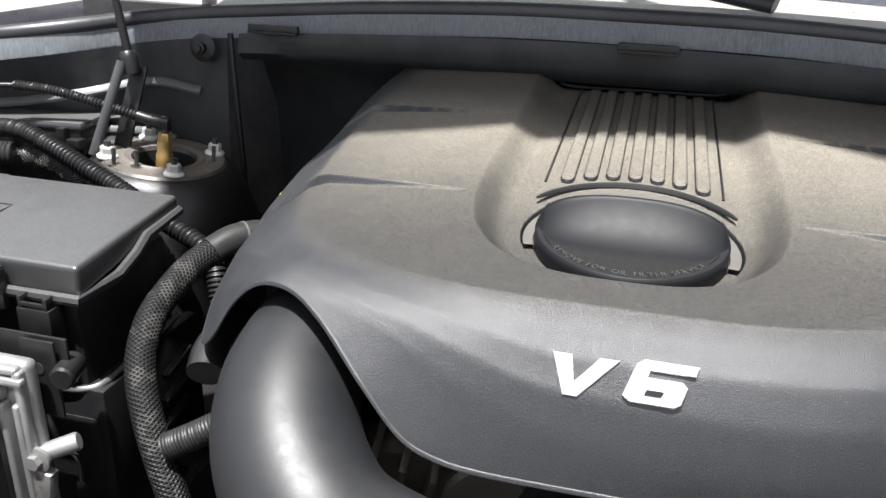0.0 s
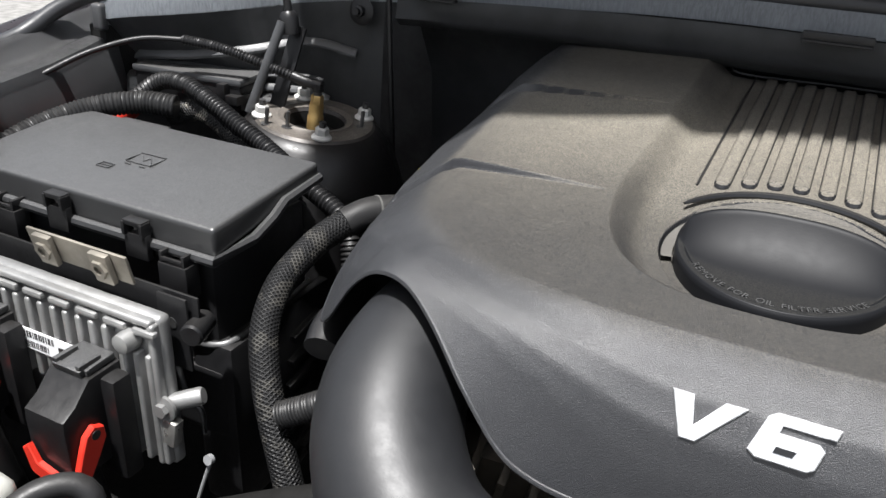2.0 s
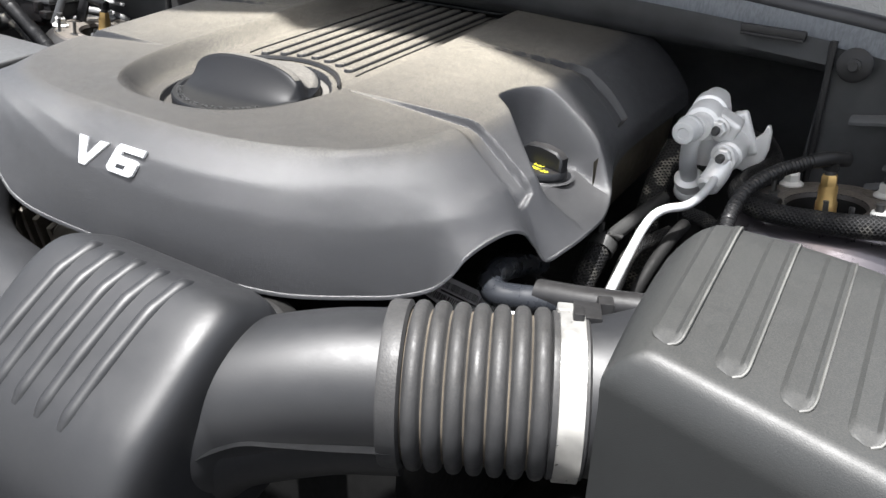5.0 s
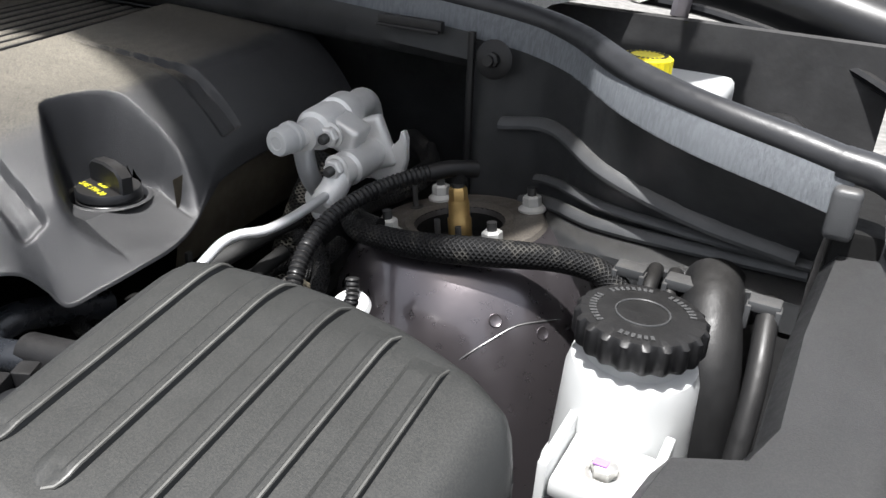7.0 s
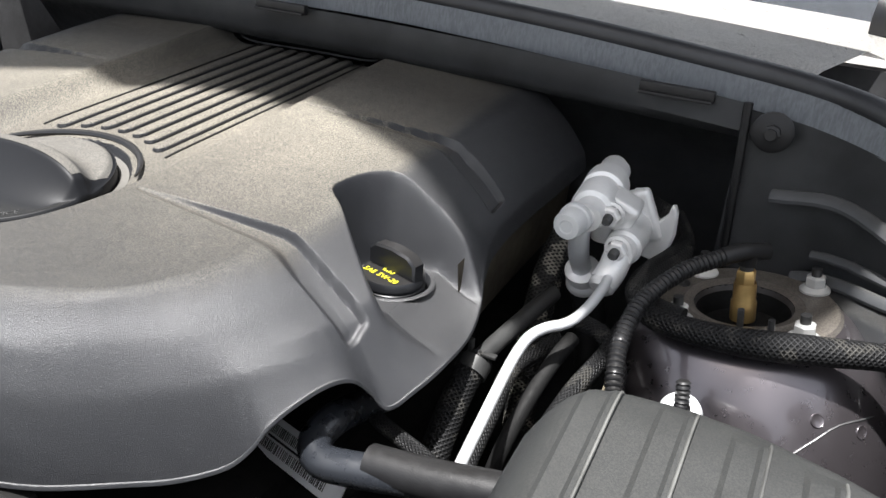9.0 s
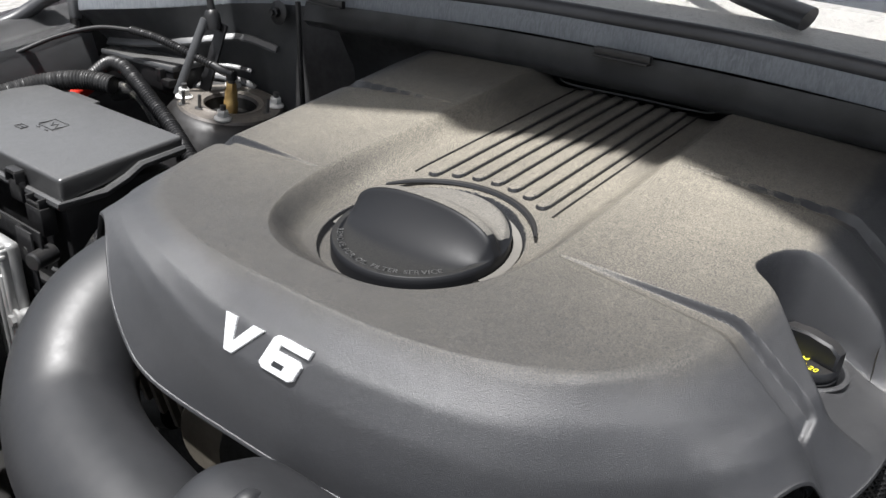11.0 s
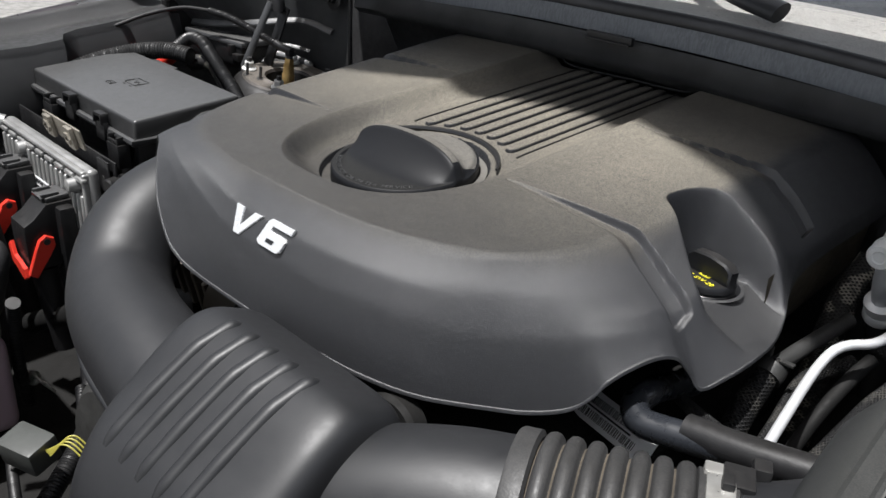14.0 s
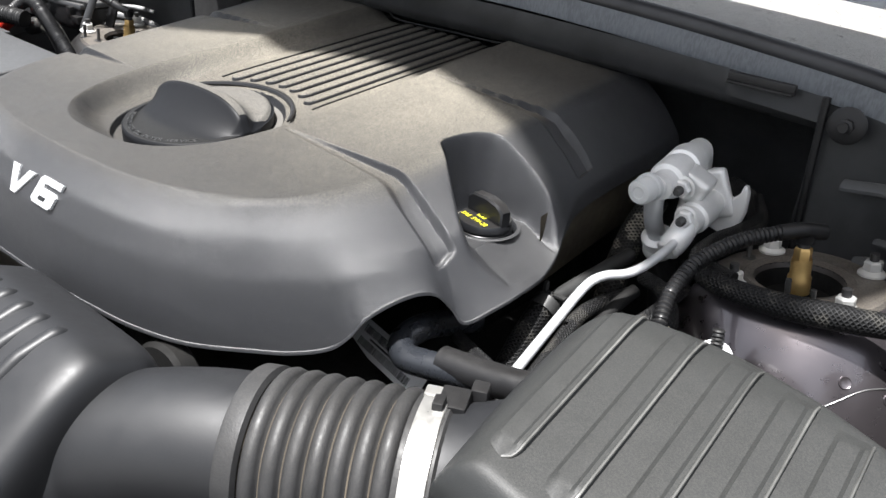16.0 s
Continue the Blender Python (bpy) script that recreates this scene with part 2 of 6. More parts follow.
def part(name, bm, mat, parent=None, label="", sharp=38.0, m=None):
    if m is not None:
        bmesh.ops.transform(bm, matrix=m, verts=bm.verts)
    me = bpy.data.meshes.new(name)
    bm.to_mesh(me)
    bm.free()
    me.materials.append(mat)
    me.shade_smooth()
    me.set_sharp_from_angle(angle=radians(sharp))
    ob = new(name, me)
    if parent:
        ob.parent = parent
        at = Vector(parent.location)
        up = parent.parent
        while up:
            at = at + Vector(up.location)
            up = up.parent
        if parent.type == "EMPTY":
            ob.matrix_parent_inverse = Matrix.Translation(-at)
    if label:
        tagged(ob, label)
    return ob


def box(cx, cy, cz, sx, sy, sz, bevel=0.002, seg=2, rot=None):
    bm = bmesh.new()
    bmesh.ops.create_cube(bm, size=1.0)
    bmesh.ops.scale(bm, vec=(sx, sy, sz), verts=bm.verts)
    if bevel:
        bmesh.ops.bevel(bm, geom=bm.edges[:], offset=min(bevel, 0.45 * min(sx, sy, sz)), segments=seg, affect="EDGES", profile=0.6)
    m = Matrix.Translation((cx, cy, cz))
    if rot is not None:
        m = m @ (rot if isinstance(rot, Matrix) else Euler([radians(a) for a in rot]).to_matrix().to_4x4())
    bmesh.ops.transform(bm, matrix=m, verts=bm.verts)
    return bm


def joined(*bms):
    out = bmesh.new()
    for b in bms:
        me = bpy.data.meshes.new("tmp")
        b.to_mesh(me)
        b.free()
        out.from_mesh(me)
        bpy.data.meshes.remove(me)
    return out


def lathe(profile, seg=32, m=None, lobes=0, lobe=0.0, lobe_from=-1e9, lobe_to=1e9):
    """Turn (radius, height) round z; lobes give a fluted grip between two heights."""
    bm = bmesh.new()
    rings = []
    for r, z in profile:
        if r < 1e-6:
            rings.append([bm.verts.new((0, 0, z))])
            continue
        ring = []
        for i in range(seg):
            a = 2 * math.pi * i / seg
            rr = r + (lobe * math.cos(lobes * a) if lobes and lobe_from <= z <= lobe_to else 0.0)
            ring.append(bm.verts.new((rr * math.cos(a), rr * math.sin(a), z)))
        rings.append(ring)
    for a, b in zip(rings, rings[1:]):
        for i in range(seg):
            j = (i + 1) % seg
            if len(a) == 1 and len(b) == 1:
                continue
            if len(a) == 1:
                bm.faces.new((a[0], b[j], b[i]))
            elif len(b) == 1:
                bm.faces.new((a[i], a[j], b[0]))
            else:
                bm.faces.new((a[i], a[j], b[j], b[i]))
    bmesh.ops.recalc_face_normals(bm, faces=bm.faces)
    if m is not None:
        bmesh.ops.transform(bm, matrix=m, verts=bm.verts)
    return bm


def aim(at, direction):
    """A pose at a place whose z axis points along a direction."""
    return Matrix.Translation(at) @ Vector(direction).to_track_quat("Z", "Y").to_matrix().to_4x4()


def spline(pts, step=0.005):
    """Points along a smooth curve through the given ones."""
    p = [Vector(q) for q in pts]
    p = [2 * p[0] - p[1]] + p + [2 * p[-1] - p[-2]]
    out = []
    for a, b, c, d in zip(p, p[1:], p[2:], p[3:]):
        k = max(2, int((c - b).length / step))
        for i in range(k):
            t = i / k
            out.append(0.5 * (2 * b + (c - a) * t + (2 * a - 5 * b + 4 * c - d) * t * t + (3 * b - 3 * c + d - a) * t ** 3))
    out.append(p[-2])
    return out


def sweep(pts, radius, seg=16, step=0.005, smooth=True, cap=True, wave=None, flat=1.0):
    """A hose along points. radius: a number or a function of 0..1 along it; wave: (pitch, depth) of corrugations; flat: squash across."""
    line = spline(pts, step) if smooth else [Vector(q) for q in pts]
    n = len(line)
    acc, total = [0.0], 0.0
    for a, b in zip(line, line[1:]):
        total += (b - a).length
        acc.append(total)
    bm = bmesh.new()
    uv = bm.loops.layers.uv.new("UVMap")
    tan = (line[1] - line[0]).normalized()
    side = tan.orthogonal().normalized()
    rings = []
    for i, c in enumerate(line):
        t2 = ((line[min(i + 1, n - 1)] - line[max(i - 1, 0)])).normalized()
        side = (side - t2 * side.dot(t2)).normalized()
        up = t2.cross(side)
        r = radius(acc[i] / total) if callable(radius) else radius
        if wave:
            r += wave[1] * math.cos(2 * math.pi * acc[i] / wave[0])
        rings.append([bm.verts.new(c + side * r * math.cos(2 * math.pi * k / seg) + up * r * flat * math.sin(2 * math.pi * k / seg)) for k in range(seg)])
    for i, (a, b) in enumerate(zip(rings, rings[1:])):
        for k in range(seg):
            j = (k + 1) % seg
            f = bm.faces.new((a[k], a[j], b[j], b[k]))
            for lp, (u, v) in zip(f.loops, ((acc[i], k / seg), (acc[i], (k + 1) / seg), (acc[i + 1], (k + 1) / seg), (acc[i + 1], k / seg))):
                lp[uv].uv = (u, v)
    if cap:
        bm.faces.new(rings[0][::-1])
        bm.faces.new(rings[-1])
    return bm


def prism(outline, h, bevel=0.0, seg=1):
    """An outline in x, y (anticlockwise) raised by h."""
    bm = bmesh.new()
    base = [bm.verts.new((x, y, 0)) for x, y in outline]
    f = bm.faces.new(base)
    bmesh.ops.recalc_face_normals(bm, faces=[f])
    top = bmesh.ops.extrude_face_region(bm, geom=[f])
    up = [v for v in top["geom"] if isinstance(v, bmesh.types.BMVert)]
    bmesh.ops.translate(bm, vec=(0, 0, h), verts=up)
    bmesh.ops.recalc_face_normals(bm, faces=bm.faces)
    if bevel:
        edges = [e for e in bm.edges if e.verts[0].co.z > h - 1e-6 and e.verts[1].co.z > h - 1e-6]
        bmesh.ops.bevel(bm, geom=edges, offset=bevel, segments=seg, affect="EDGES", profile=0.6)
    return bm


def sheet(rows, thick=0.0):
    """A skin over rows of points, with a thickness to its back."""
    bm = bmesh.new()
    g = [[bm.verts.new(p) for p in row] for row in rows]
    for a, b in zip(g, g[1:]):
        for i in range(len(a) - 1):
            bm.faces.new((a[i], a[i + 1], b[i + 1], b[i]))
    if thick:
        bmesh.ops.solidify(bm, geom=bm.faces[:], thickness=thick)
    return bm


def lettering(text, size, depth=0.0004, squeeze=1.0):
    """Letters with the built-in font, one bmesh a letter, with its width."""
    out = []
    for ch in text:
        cu = bpy.data.curves.new("letter", "FONT")
        cu.body, cu.size, cu.extrude, cu.resolution_u = ch, size, depth, 3
        ob = bpy.data.objects.new("letter", cu)
        me = bpy.data.meshes.new_from_object(ob)
        bm = bmesh.new()
        bm.from_mesh(me)
        xs = [v.co.x for v in bm.verts] or [0.0, size * 0.3]
        w = (max(xs) - min(xs)) * squeeze
        for v in bm.verts:
            v.co.x = (v.co.x - min(xs)) * squeeze
        bpy.data.objects.remove(ob)
        bpy.data.curves.remove(cu)
        bpy.data.meshes.remove(me)
        out.append((bm, w))
    return out


def smoothstep(a, b, x):
    t = np.clip((x - a) / (b - a), 0, 1)
    return t * t * (3 - 2 * t)

# ---- setting: ground, body shell, firewall, seal ----
ground = part("ground", sheet([[(x, y, 0.0) for x in (-400, -20, 20, 400)] for y in (-400, -20, 20, 400)]), surface("weathered_concrete", (0.20, 0.195, 0.185), 0.85, grain=60.0, bump=0.4, wear=0.25))
tagged(ground, "grey weathered concrete yard", "ground", kind="structure")

# bay floor and dark lower surroundings
bay = part("bay_floor", box(0, -0.25, 0.5, 1.7, 1.2, 0.02, 0.0), DARK)
tagged(bay, "dark grimy floor of the engine bay", "floor", kind="structure")
for nm, at, size, lb in (("wall_firewall", (0, 0.30, 0.82), (1.75, 0.02, 0.7), "dark insulated firewall behind the engine"), ("wall_inner_left", (-0.86, -0.2, 0.75), (0.02, 1.1, 0.5), "dark inner wall of the bay"), ("wall_inner_right", (0.86, -0.2, 0.75), (0.02, 1.1, 0.5), "dark inner wall of the bay"), ("wall_front", (0, -0.86, 0.68), (1.75, 0.02, 0.4), "dark front cross wall of the bay")):
    tagged(part(nm, box(*at, *size, 0.0), FIREWALL), lb, "wall", kind="structure")

# cowl cross panel under the seal
beam = part("wall_cowl_panel", sheet([[(x, 0.098, 1.182 - 0.02 * (x / 0.5) ** 2 * 0.9) for x in np.linspace(-0.5, 0.52, 30)],
                                      [(x, 0.092, 1.155 - 0.015 * (x / 0.5) ** 2) for x in np.linspace(-0.5, 0.52, 30)],
                                      [(x, 0.104, 1.14 - 0.01 * (x / 0.5) ** 2) for x in np.linspace(-0.5, 0.52, 30)],
                                      [(x, 0.16, 1.122) for x in np.linspace(-0.5, 0.52, 30)],
                                      [(x, 0.20, 1.05) for x in np.linspace(-0.5, 0.52, 30)],
                                      [(x, 0.22, 0.80) for x in np.linspace(-0.5, 0.52, 30)]], -0.004), PANEL, sharp=60)
tagged(beam, "dusty dark grey cowl panel behind the engine", "panel", kind="structure")

# the line of the hood seal from wing to wing (right half, mirrored)
SEAL_R = [(0.0, 0.112, 1.194), (0.15, 0.112, 1.193), (0.33, 0.112, 1.184), (0.48, 0.110, 1.172), (0.57, 0.098, 1.165), (0.63, 0.062, 1.160), (0.69, 0.0, 1.153), (0.75, -0.038, 1.146), (0.82, -0.058, 1.137), (0.855, -0.062, 1.130)]
SEAL_ALL = [(-x, y, z) for x, y, z in SEAL_R[:0:-1]] + SEAL_R
seal_line = spline(SEAL_ALL, 0.012)
seal = thing("hood_seal", "weathered blue-grey rubber hood seal along the cowl", "seal", (0, 0.112, 1.18), kind="structure")
part("seal_flange", sheet([[p + Vector((0, 0.0, dz)) + Vector((0, dy, 0)) for p in seal_line] for dz, dy in ((0.012, 0.004), (0.0, 0.0), (-0.013, -0.001))], 0.004), SEAL, seal, "weathered grey ribbed flange")
part("seal_bulb", sweep([p + Vector((0, 0.014, 0.017)) for p in seal_line], 0.0105, 12, smooth=False), BULB, seal, "black rubber bulb")

for sgn in (1, -1):
    part("end_block", box(0.853 * sgn, -0.064, 1.122, 0.018, 0.014, 0.034, 0.005, 3), PANEL, seal, "dark grey rubber end block")
    part("end_bulb", sweep([(0.845 * sgn, -0.05, 1.15), (0.875 * sgn, -0.058, 1.146), (0.905 * sgn, -0.085, 1.128), (0.925 * sgn, -0.13, 1.10), (0.935 * sgn, -0.19, 1.085)], 0.011, 12), BULB, seal)
    fill = part("wall_corner_" + ("right" if sgn > 0 else "left"), box(0.866 * sgn, 0.02, 1.0, 0.03, 0.16, 0.22, 0.004), DARK)
    tagged(fill, "dark filler panel in the bay's back corner", "panel", kind="structure")

# inner side panels under the seal, left and right
BOT_R = [(0.52, 0.088, 0.97), (0.60, 0.082, 1.02), (0.68, 0.03, 1.035), (0.76, 0.012, 1.042), (0.845, -0.003, 1.05)]
for sgn, nm in ((1, "right"), (-1, "left")):
    top = spline([(x * sgn, y - 0.001, z - 0.012) for x, y, z in ((0.52, 0.102, 1.168),) + tuple(SEAL_R[4:9]) + ((0.848, -0.06, 1.132),)], 0.01)
    bot = spline([(x * sgn, y, z) for x, y, z in BOT_R], 0.01)
    k = 44
    pick = lambda line, i: line[min(len(line) - 1, int(round(i / (k - 1) * (len(line) - 1))))]
    rows = [[pick(top, i).lerp(pick(bot, i), f) for i in range(k)] for f in np.linspace(0, 1, 8)]
    pn = part("wall_side_panel_" + nm, sheet(rows, 0.003), PANEL)
    tagged(pn, "dark grey moulded plastic panel beside the strut tower", "panel", kind="structure")
    # raised bead across the panel
    bead = spline([pick(top, int(5 + i)).lerp(pick(bot, int(5 + i)), f) + Vector((0, -0.004, 0)) for i, f in ((0, 0.42), (8, 0.40), (18, 0.5), (28, 0.62), (37, 0.72))], 0.008)
    part("bead", sweep(bead, 0.007, 8, smooth=False, flat=0.5), PANEL, pn)
    # ledge with cable clips
    ledge = part("ledge", sheet([[pick(bot, i) + Vector((0, d, z)) for i in range(8, k)] for d, z in ((0.0, 0.0), (-0.03, -0.003), (-0.036, -0.008), (-0.04, -0.03))], 0.003), PANEL, pn)
    part("ledge_step", sweep([pick(bot, i) + Vector((0, -0.012, 0.006)) for i in range(10, k)], 0.006, 8, smooth=False, flat=0.6), PANEL, pn)
    part("upper_bead", sweep([pick(top, i).lerp(pick(bot, i), 0.80) + Vector((0, -0.004, 0)) for i in range(12, k)], 0.0045, 8, smooth=False, flat=0.6), PANEL, pn)
    # fixing bolt with its washer
    bolt = thing("panel_fastener", "black push-in fastener with a round washer on the side panel", "fastener", (0.547 * sgn, 0.088, 1.144), "panel fasteners")
    part("washer", lathe([(0, 0), (0.017, 0), (0.018, 0.002), (0.015, 0.004), (0.0, 0.004)], 24, aim((0.547 * sgn, 0.088, 1.144), (0, -1, 0.1))), BLACK, bolt)
    part("stem", lathe([(0.0075, 0), (0.0075, 0.008), (0.005, 0.009), (0.005, 0.014), (0.0, 0.014)], 8, aim((0.547 * sgn, 0.085, 1.144), (0, -1, 0.1))), BLACK, bolt)
# upright edge trims beside the dark recess
for x in (-0.508, 0.522):
    tr = part("trim_upright", sweep([(x, 0.09, 1.165), (x + 0.004, 0.088, 1.08), (x + 0.01, 0.088, 0.95)], 0.004, 8), BLACK)
    tagged(tr, "black upright edge trim on the cowl side panel", "trim", kind="structure")
# clips on the cowl panel
for x, z in ((-0.445, 1.174), (0.015, 1.182), (0.46, 1.165)):
    c = thing("cowl_clip", "black spring clip pressed on the cowl panel edge", "clip", (x, 0.088, z), "cowl clips")
    part("clip_body", joined(box(x, 0.086, z, 0.068, 0.008, 0.011, 0.002), box(x, 0.081, z - 0.004, 0.066, 0.006, 0.003, 0.001)), BLACK, c)

# cowl top behind the seal, windscreen
cowl = part("cowl_top", joined(sheet([[(x, 0.142, 1.199 - 0.02 * (x / 0.5) ** 2 * 0.8) for x in np.linspace(-0.56, 0.56, 24)], [(x, 0.16, 1.208 - 0.016 * (x / 0.5) ** 2) for x in np.linspace(-0.57, 0.57, 24)], [(x, 0.27, 1.214 - 0.016 * (x / 0.5) ** 2) for x in np.linspace(-0.6, 0.6, 24)], [(x, 0.29, 1.20 - 0.012 * (x / 0.5) ** 2) for x in np.linspace(-0.62, 0.62, 24)], [(x, 0.42, 1.215 - 0.012 * (x / 0.5) ** 2) for x in np.linspace(-0.66, 0.66, 24)]], -0.004)), COWL, sharp=30)
tagged(cowl, "dusty grey plastic cowl top below the windscreen", "cowl", kind="structure")
glass, _n, _l, _p = nodes_of("windscreen_glass")
_p.inputs["Base Color"].default_value, _p.inputs["Roughness"].default_value, _p.inputs["Transmission Weight"].default_value = (0.02, 0.025, 0.03, 1), 0.02, 0.3
ws = part("windscreen", sheet([[(x, 0.42 + 0.9 * f, 1.222 + 0.52 * f - 0.03 * (x / 0.6) ** 2) for x in np.linspace(-0.68, 0.68, 16)] for f in (0, 0.25, 0.5, 0.75, 1)], 0.006), glass)
tagged(ws, "dark raked windscreen glass", "windscreen", kind="structure")

# wing covers and outer wings
for sgn, nm in ((1, "right"), (-1, "left")):
    secs = []
    for y, xin, zo in ((0.0, 0.858, 0.036), (-0.05, 0.852, 0.03), (-0.15, 0.843, 0.014), (-0.235, 0.842, 0.004), (-0.262, 0.832, 0.0), (-0.276, 0.80, -0.002), (-0.33, 0.79, -0.006), (-0.45, 0.79, -0.012), (-0.58, 0.78, -0.03), (-0.72, 0.76, -0.06)):
        prof = [(xin - 0.004, 0.95), (xin - 0.002, 1.05), (xin + 0.006, 1.064), (xin + 0.03, 1.066), (0.885, 1.062), (0.9, 1.066), (0.908, 1.082), (0.918, 1.088), (0.928, 1.082), (0.934, 1.066), (0.95, 1.06), (0.966, 1.058)]
        secs.append([(x * sgn, y, z + zo) for x, z in prof])
    wc = part("wing_cover_" + nm, sheet(secs, 0.003), WING, sharp=50)
    tagged(wc, "black plastic cover along the inner wing with a rounded rail", "cover", kind="structure")
    outer = []
    for y in np.linspace(-1.0, 0.5, 16):
        outer.append([(x * sgn, y, z + 0.027 + 0.17 * min(y, 0.15)) for x, z in ((0.962, 1.06), (0.968, 1.088), (0.98, 1.096), (1.0, 1.09), (1.012, 1.062), (1.018, 0.9), (1.02, 0.3))])
    wo = part("outer_wing_" + nm, sheet(outer, 0.002), BODY, sharp=50)
    tagged(wo, "dark metallic painted front wing", "wing", kind="structure")

# the raised hood, standing upright behind the bay
def hood_rows(back):
    """From the hinge line up to the nose: crowned, with rounded front corners."""
    rows = []
    for f in np.linspace(0, 1, 40):
        half = 0.74 - 0.20 * f
        row = []
        for k in np.linspace(-1, 1, 44):
            x = half * k
            crown = 0.13 * (1 - math.exp(-((x - 0.04) / 0.24) ** 2))
            row.append((x, 0.22 - 0.595 * f + back - f * crown, 1.34 + 0.98 * f))
        rows.append(row)
    return rows


HOOD_Y = 0.22
hood = thing("hood", "dark metallic hood raised upright on its hinges", "hood", (0, HOOD_Y, 1.21))
part("outer_skin", sheet(hood_rows(0.012), 0.003), BODY, hood)
part("insulation_pad", sheet(hood_rows(0.0), 0.006), PAD, hood, "black felt insulation pad")
for sgn in (-1, 1):
    part("hinge", sweep([(0.66 * sgn, 0.31, 1.17), (0.665 * sgn, 0.32, 1.26), (0.67 * sgn, 0.26, 1.34), (0.67 * sgn, 0.21, 1.44)], 0.012, 8, flat=0.5), BODY, hood)

# ---- engine cover ----
XC, Y0 = 0.017, -0.22
YR = 0.126


def a_in(y):
    """Half width of the flat top, from the middle to the shoulder crease."""
    return 0.268 + 0.1 * np.clip(y + 0.25, 0, 0.3)


def profile_table(pts, sigma=0.035):
    """A softened fall from the crease (0) to the full depth (1)."""
    s = np.linspace(-1.0, 2.0, 1201)
    g = np.interp(s, [-1.0] + [p[0] for p in pts] + [2.0], [0.0] + [p[1] for p in pts] + [pts[-1][1] + 2.5 * (2.0 - pts[-1][0])])
    k = np.exp(-0.5 * (np.arange(-60, 61) * (s[1] - s[0]) / sigma) ** 2)
    return s, np.convolve(np.pad(g, 60, mode="edge"), k / k.sum(), mode="valid")


FALL_SIDE = profile_table([(-0.10, 0.0), (0.0, 0.022), (0.55, 0.39), (1.0, 1.0)], 0.02)
FALL_CORNER = profile_table([(-0.10, 0.0), (0.0, 0.025), (0.35, 0.22), (0.66, 0.44), (1.0, 1.0)], 0.025)
FALL_FRONT = profile_table([(-0.20, 0.0), (-0.05, 0.05), (0.22, 0.15), (0.436, 0.225), (0.713, 0.425), (0.88, 0.70), (1.0, 1.0)], 0.03)


def softened_table(xs, vs, sigma):
    """A table of values between knots, with its kinks rounded."""
    x = np.linspace(-0.5, 1.5, 1001)
    k = np.exp(-0.5 * (np.arange(-150, 151) * (x[1] - x[0]) / sigma) ** 2)
    v = np.convolve(np.pad(np.interp(x, xs, vs), 150, mode="edge"), k / k.sum(), mode="valid")
    return x, v


# how far the fall reaches, from the sides (0.12) round the corner to the front (1)
FAR = softened_table((0.12, 0.3, 0.45, 0.55, 0.64, 0.72, 0.86, 0.94, 1.0), (1.345, 1.325, 1.28, 1.235, 1.20, 1.175, 1.178, 1.187, 1.195), 0.045)


def polygon_depth(x, y, pts, soft):
    """How far inside a convex outline (clockwise from above) a place lies, with softened corners."""
    acc = np.zeros(np.shape(x))
    for (ax, ay), (bx, by) in zip(pts, pts[1:] + pts[:1]):
        ln = math.hypot(bx - ax, by - ay)
        acc = acc + np.exp(-np.clip(((x - ax) * (by - ay) - (y - ay) * (bx - ax)) / ln / soft, -60, 60))
    return -soft * np.log(acc)


POCKET = [(0.2665, -0.170), (0.2745, -0.133), (0.296, -0.117), (0.353, -0.109), (0.420, -0.128), (0.420, -0.279), (0.341, -0.2265)]


def top_height(u, y):
    """The flat top, carried on past its shoulder crease."""
    return 1.1300 + np.where(y < -0.03, 0.090, 0.100) * (y + 0.03) - 0.12 * u * u


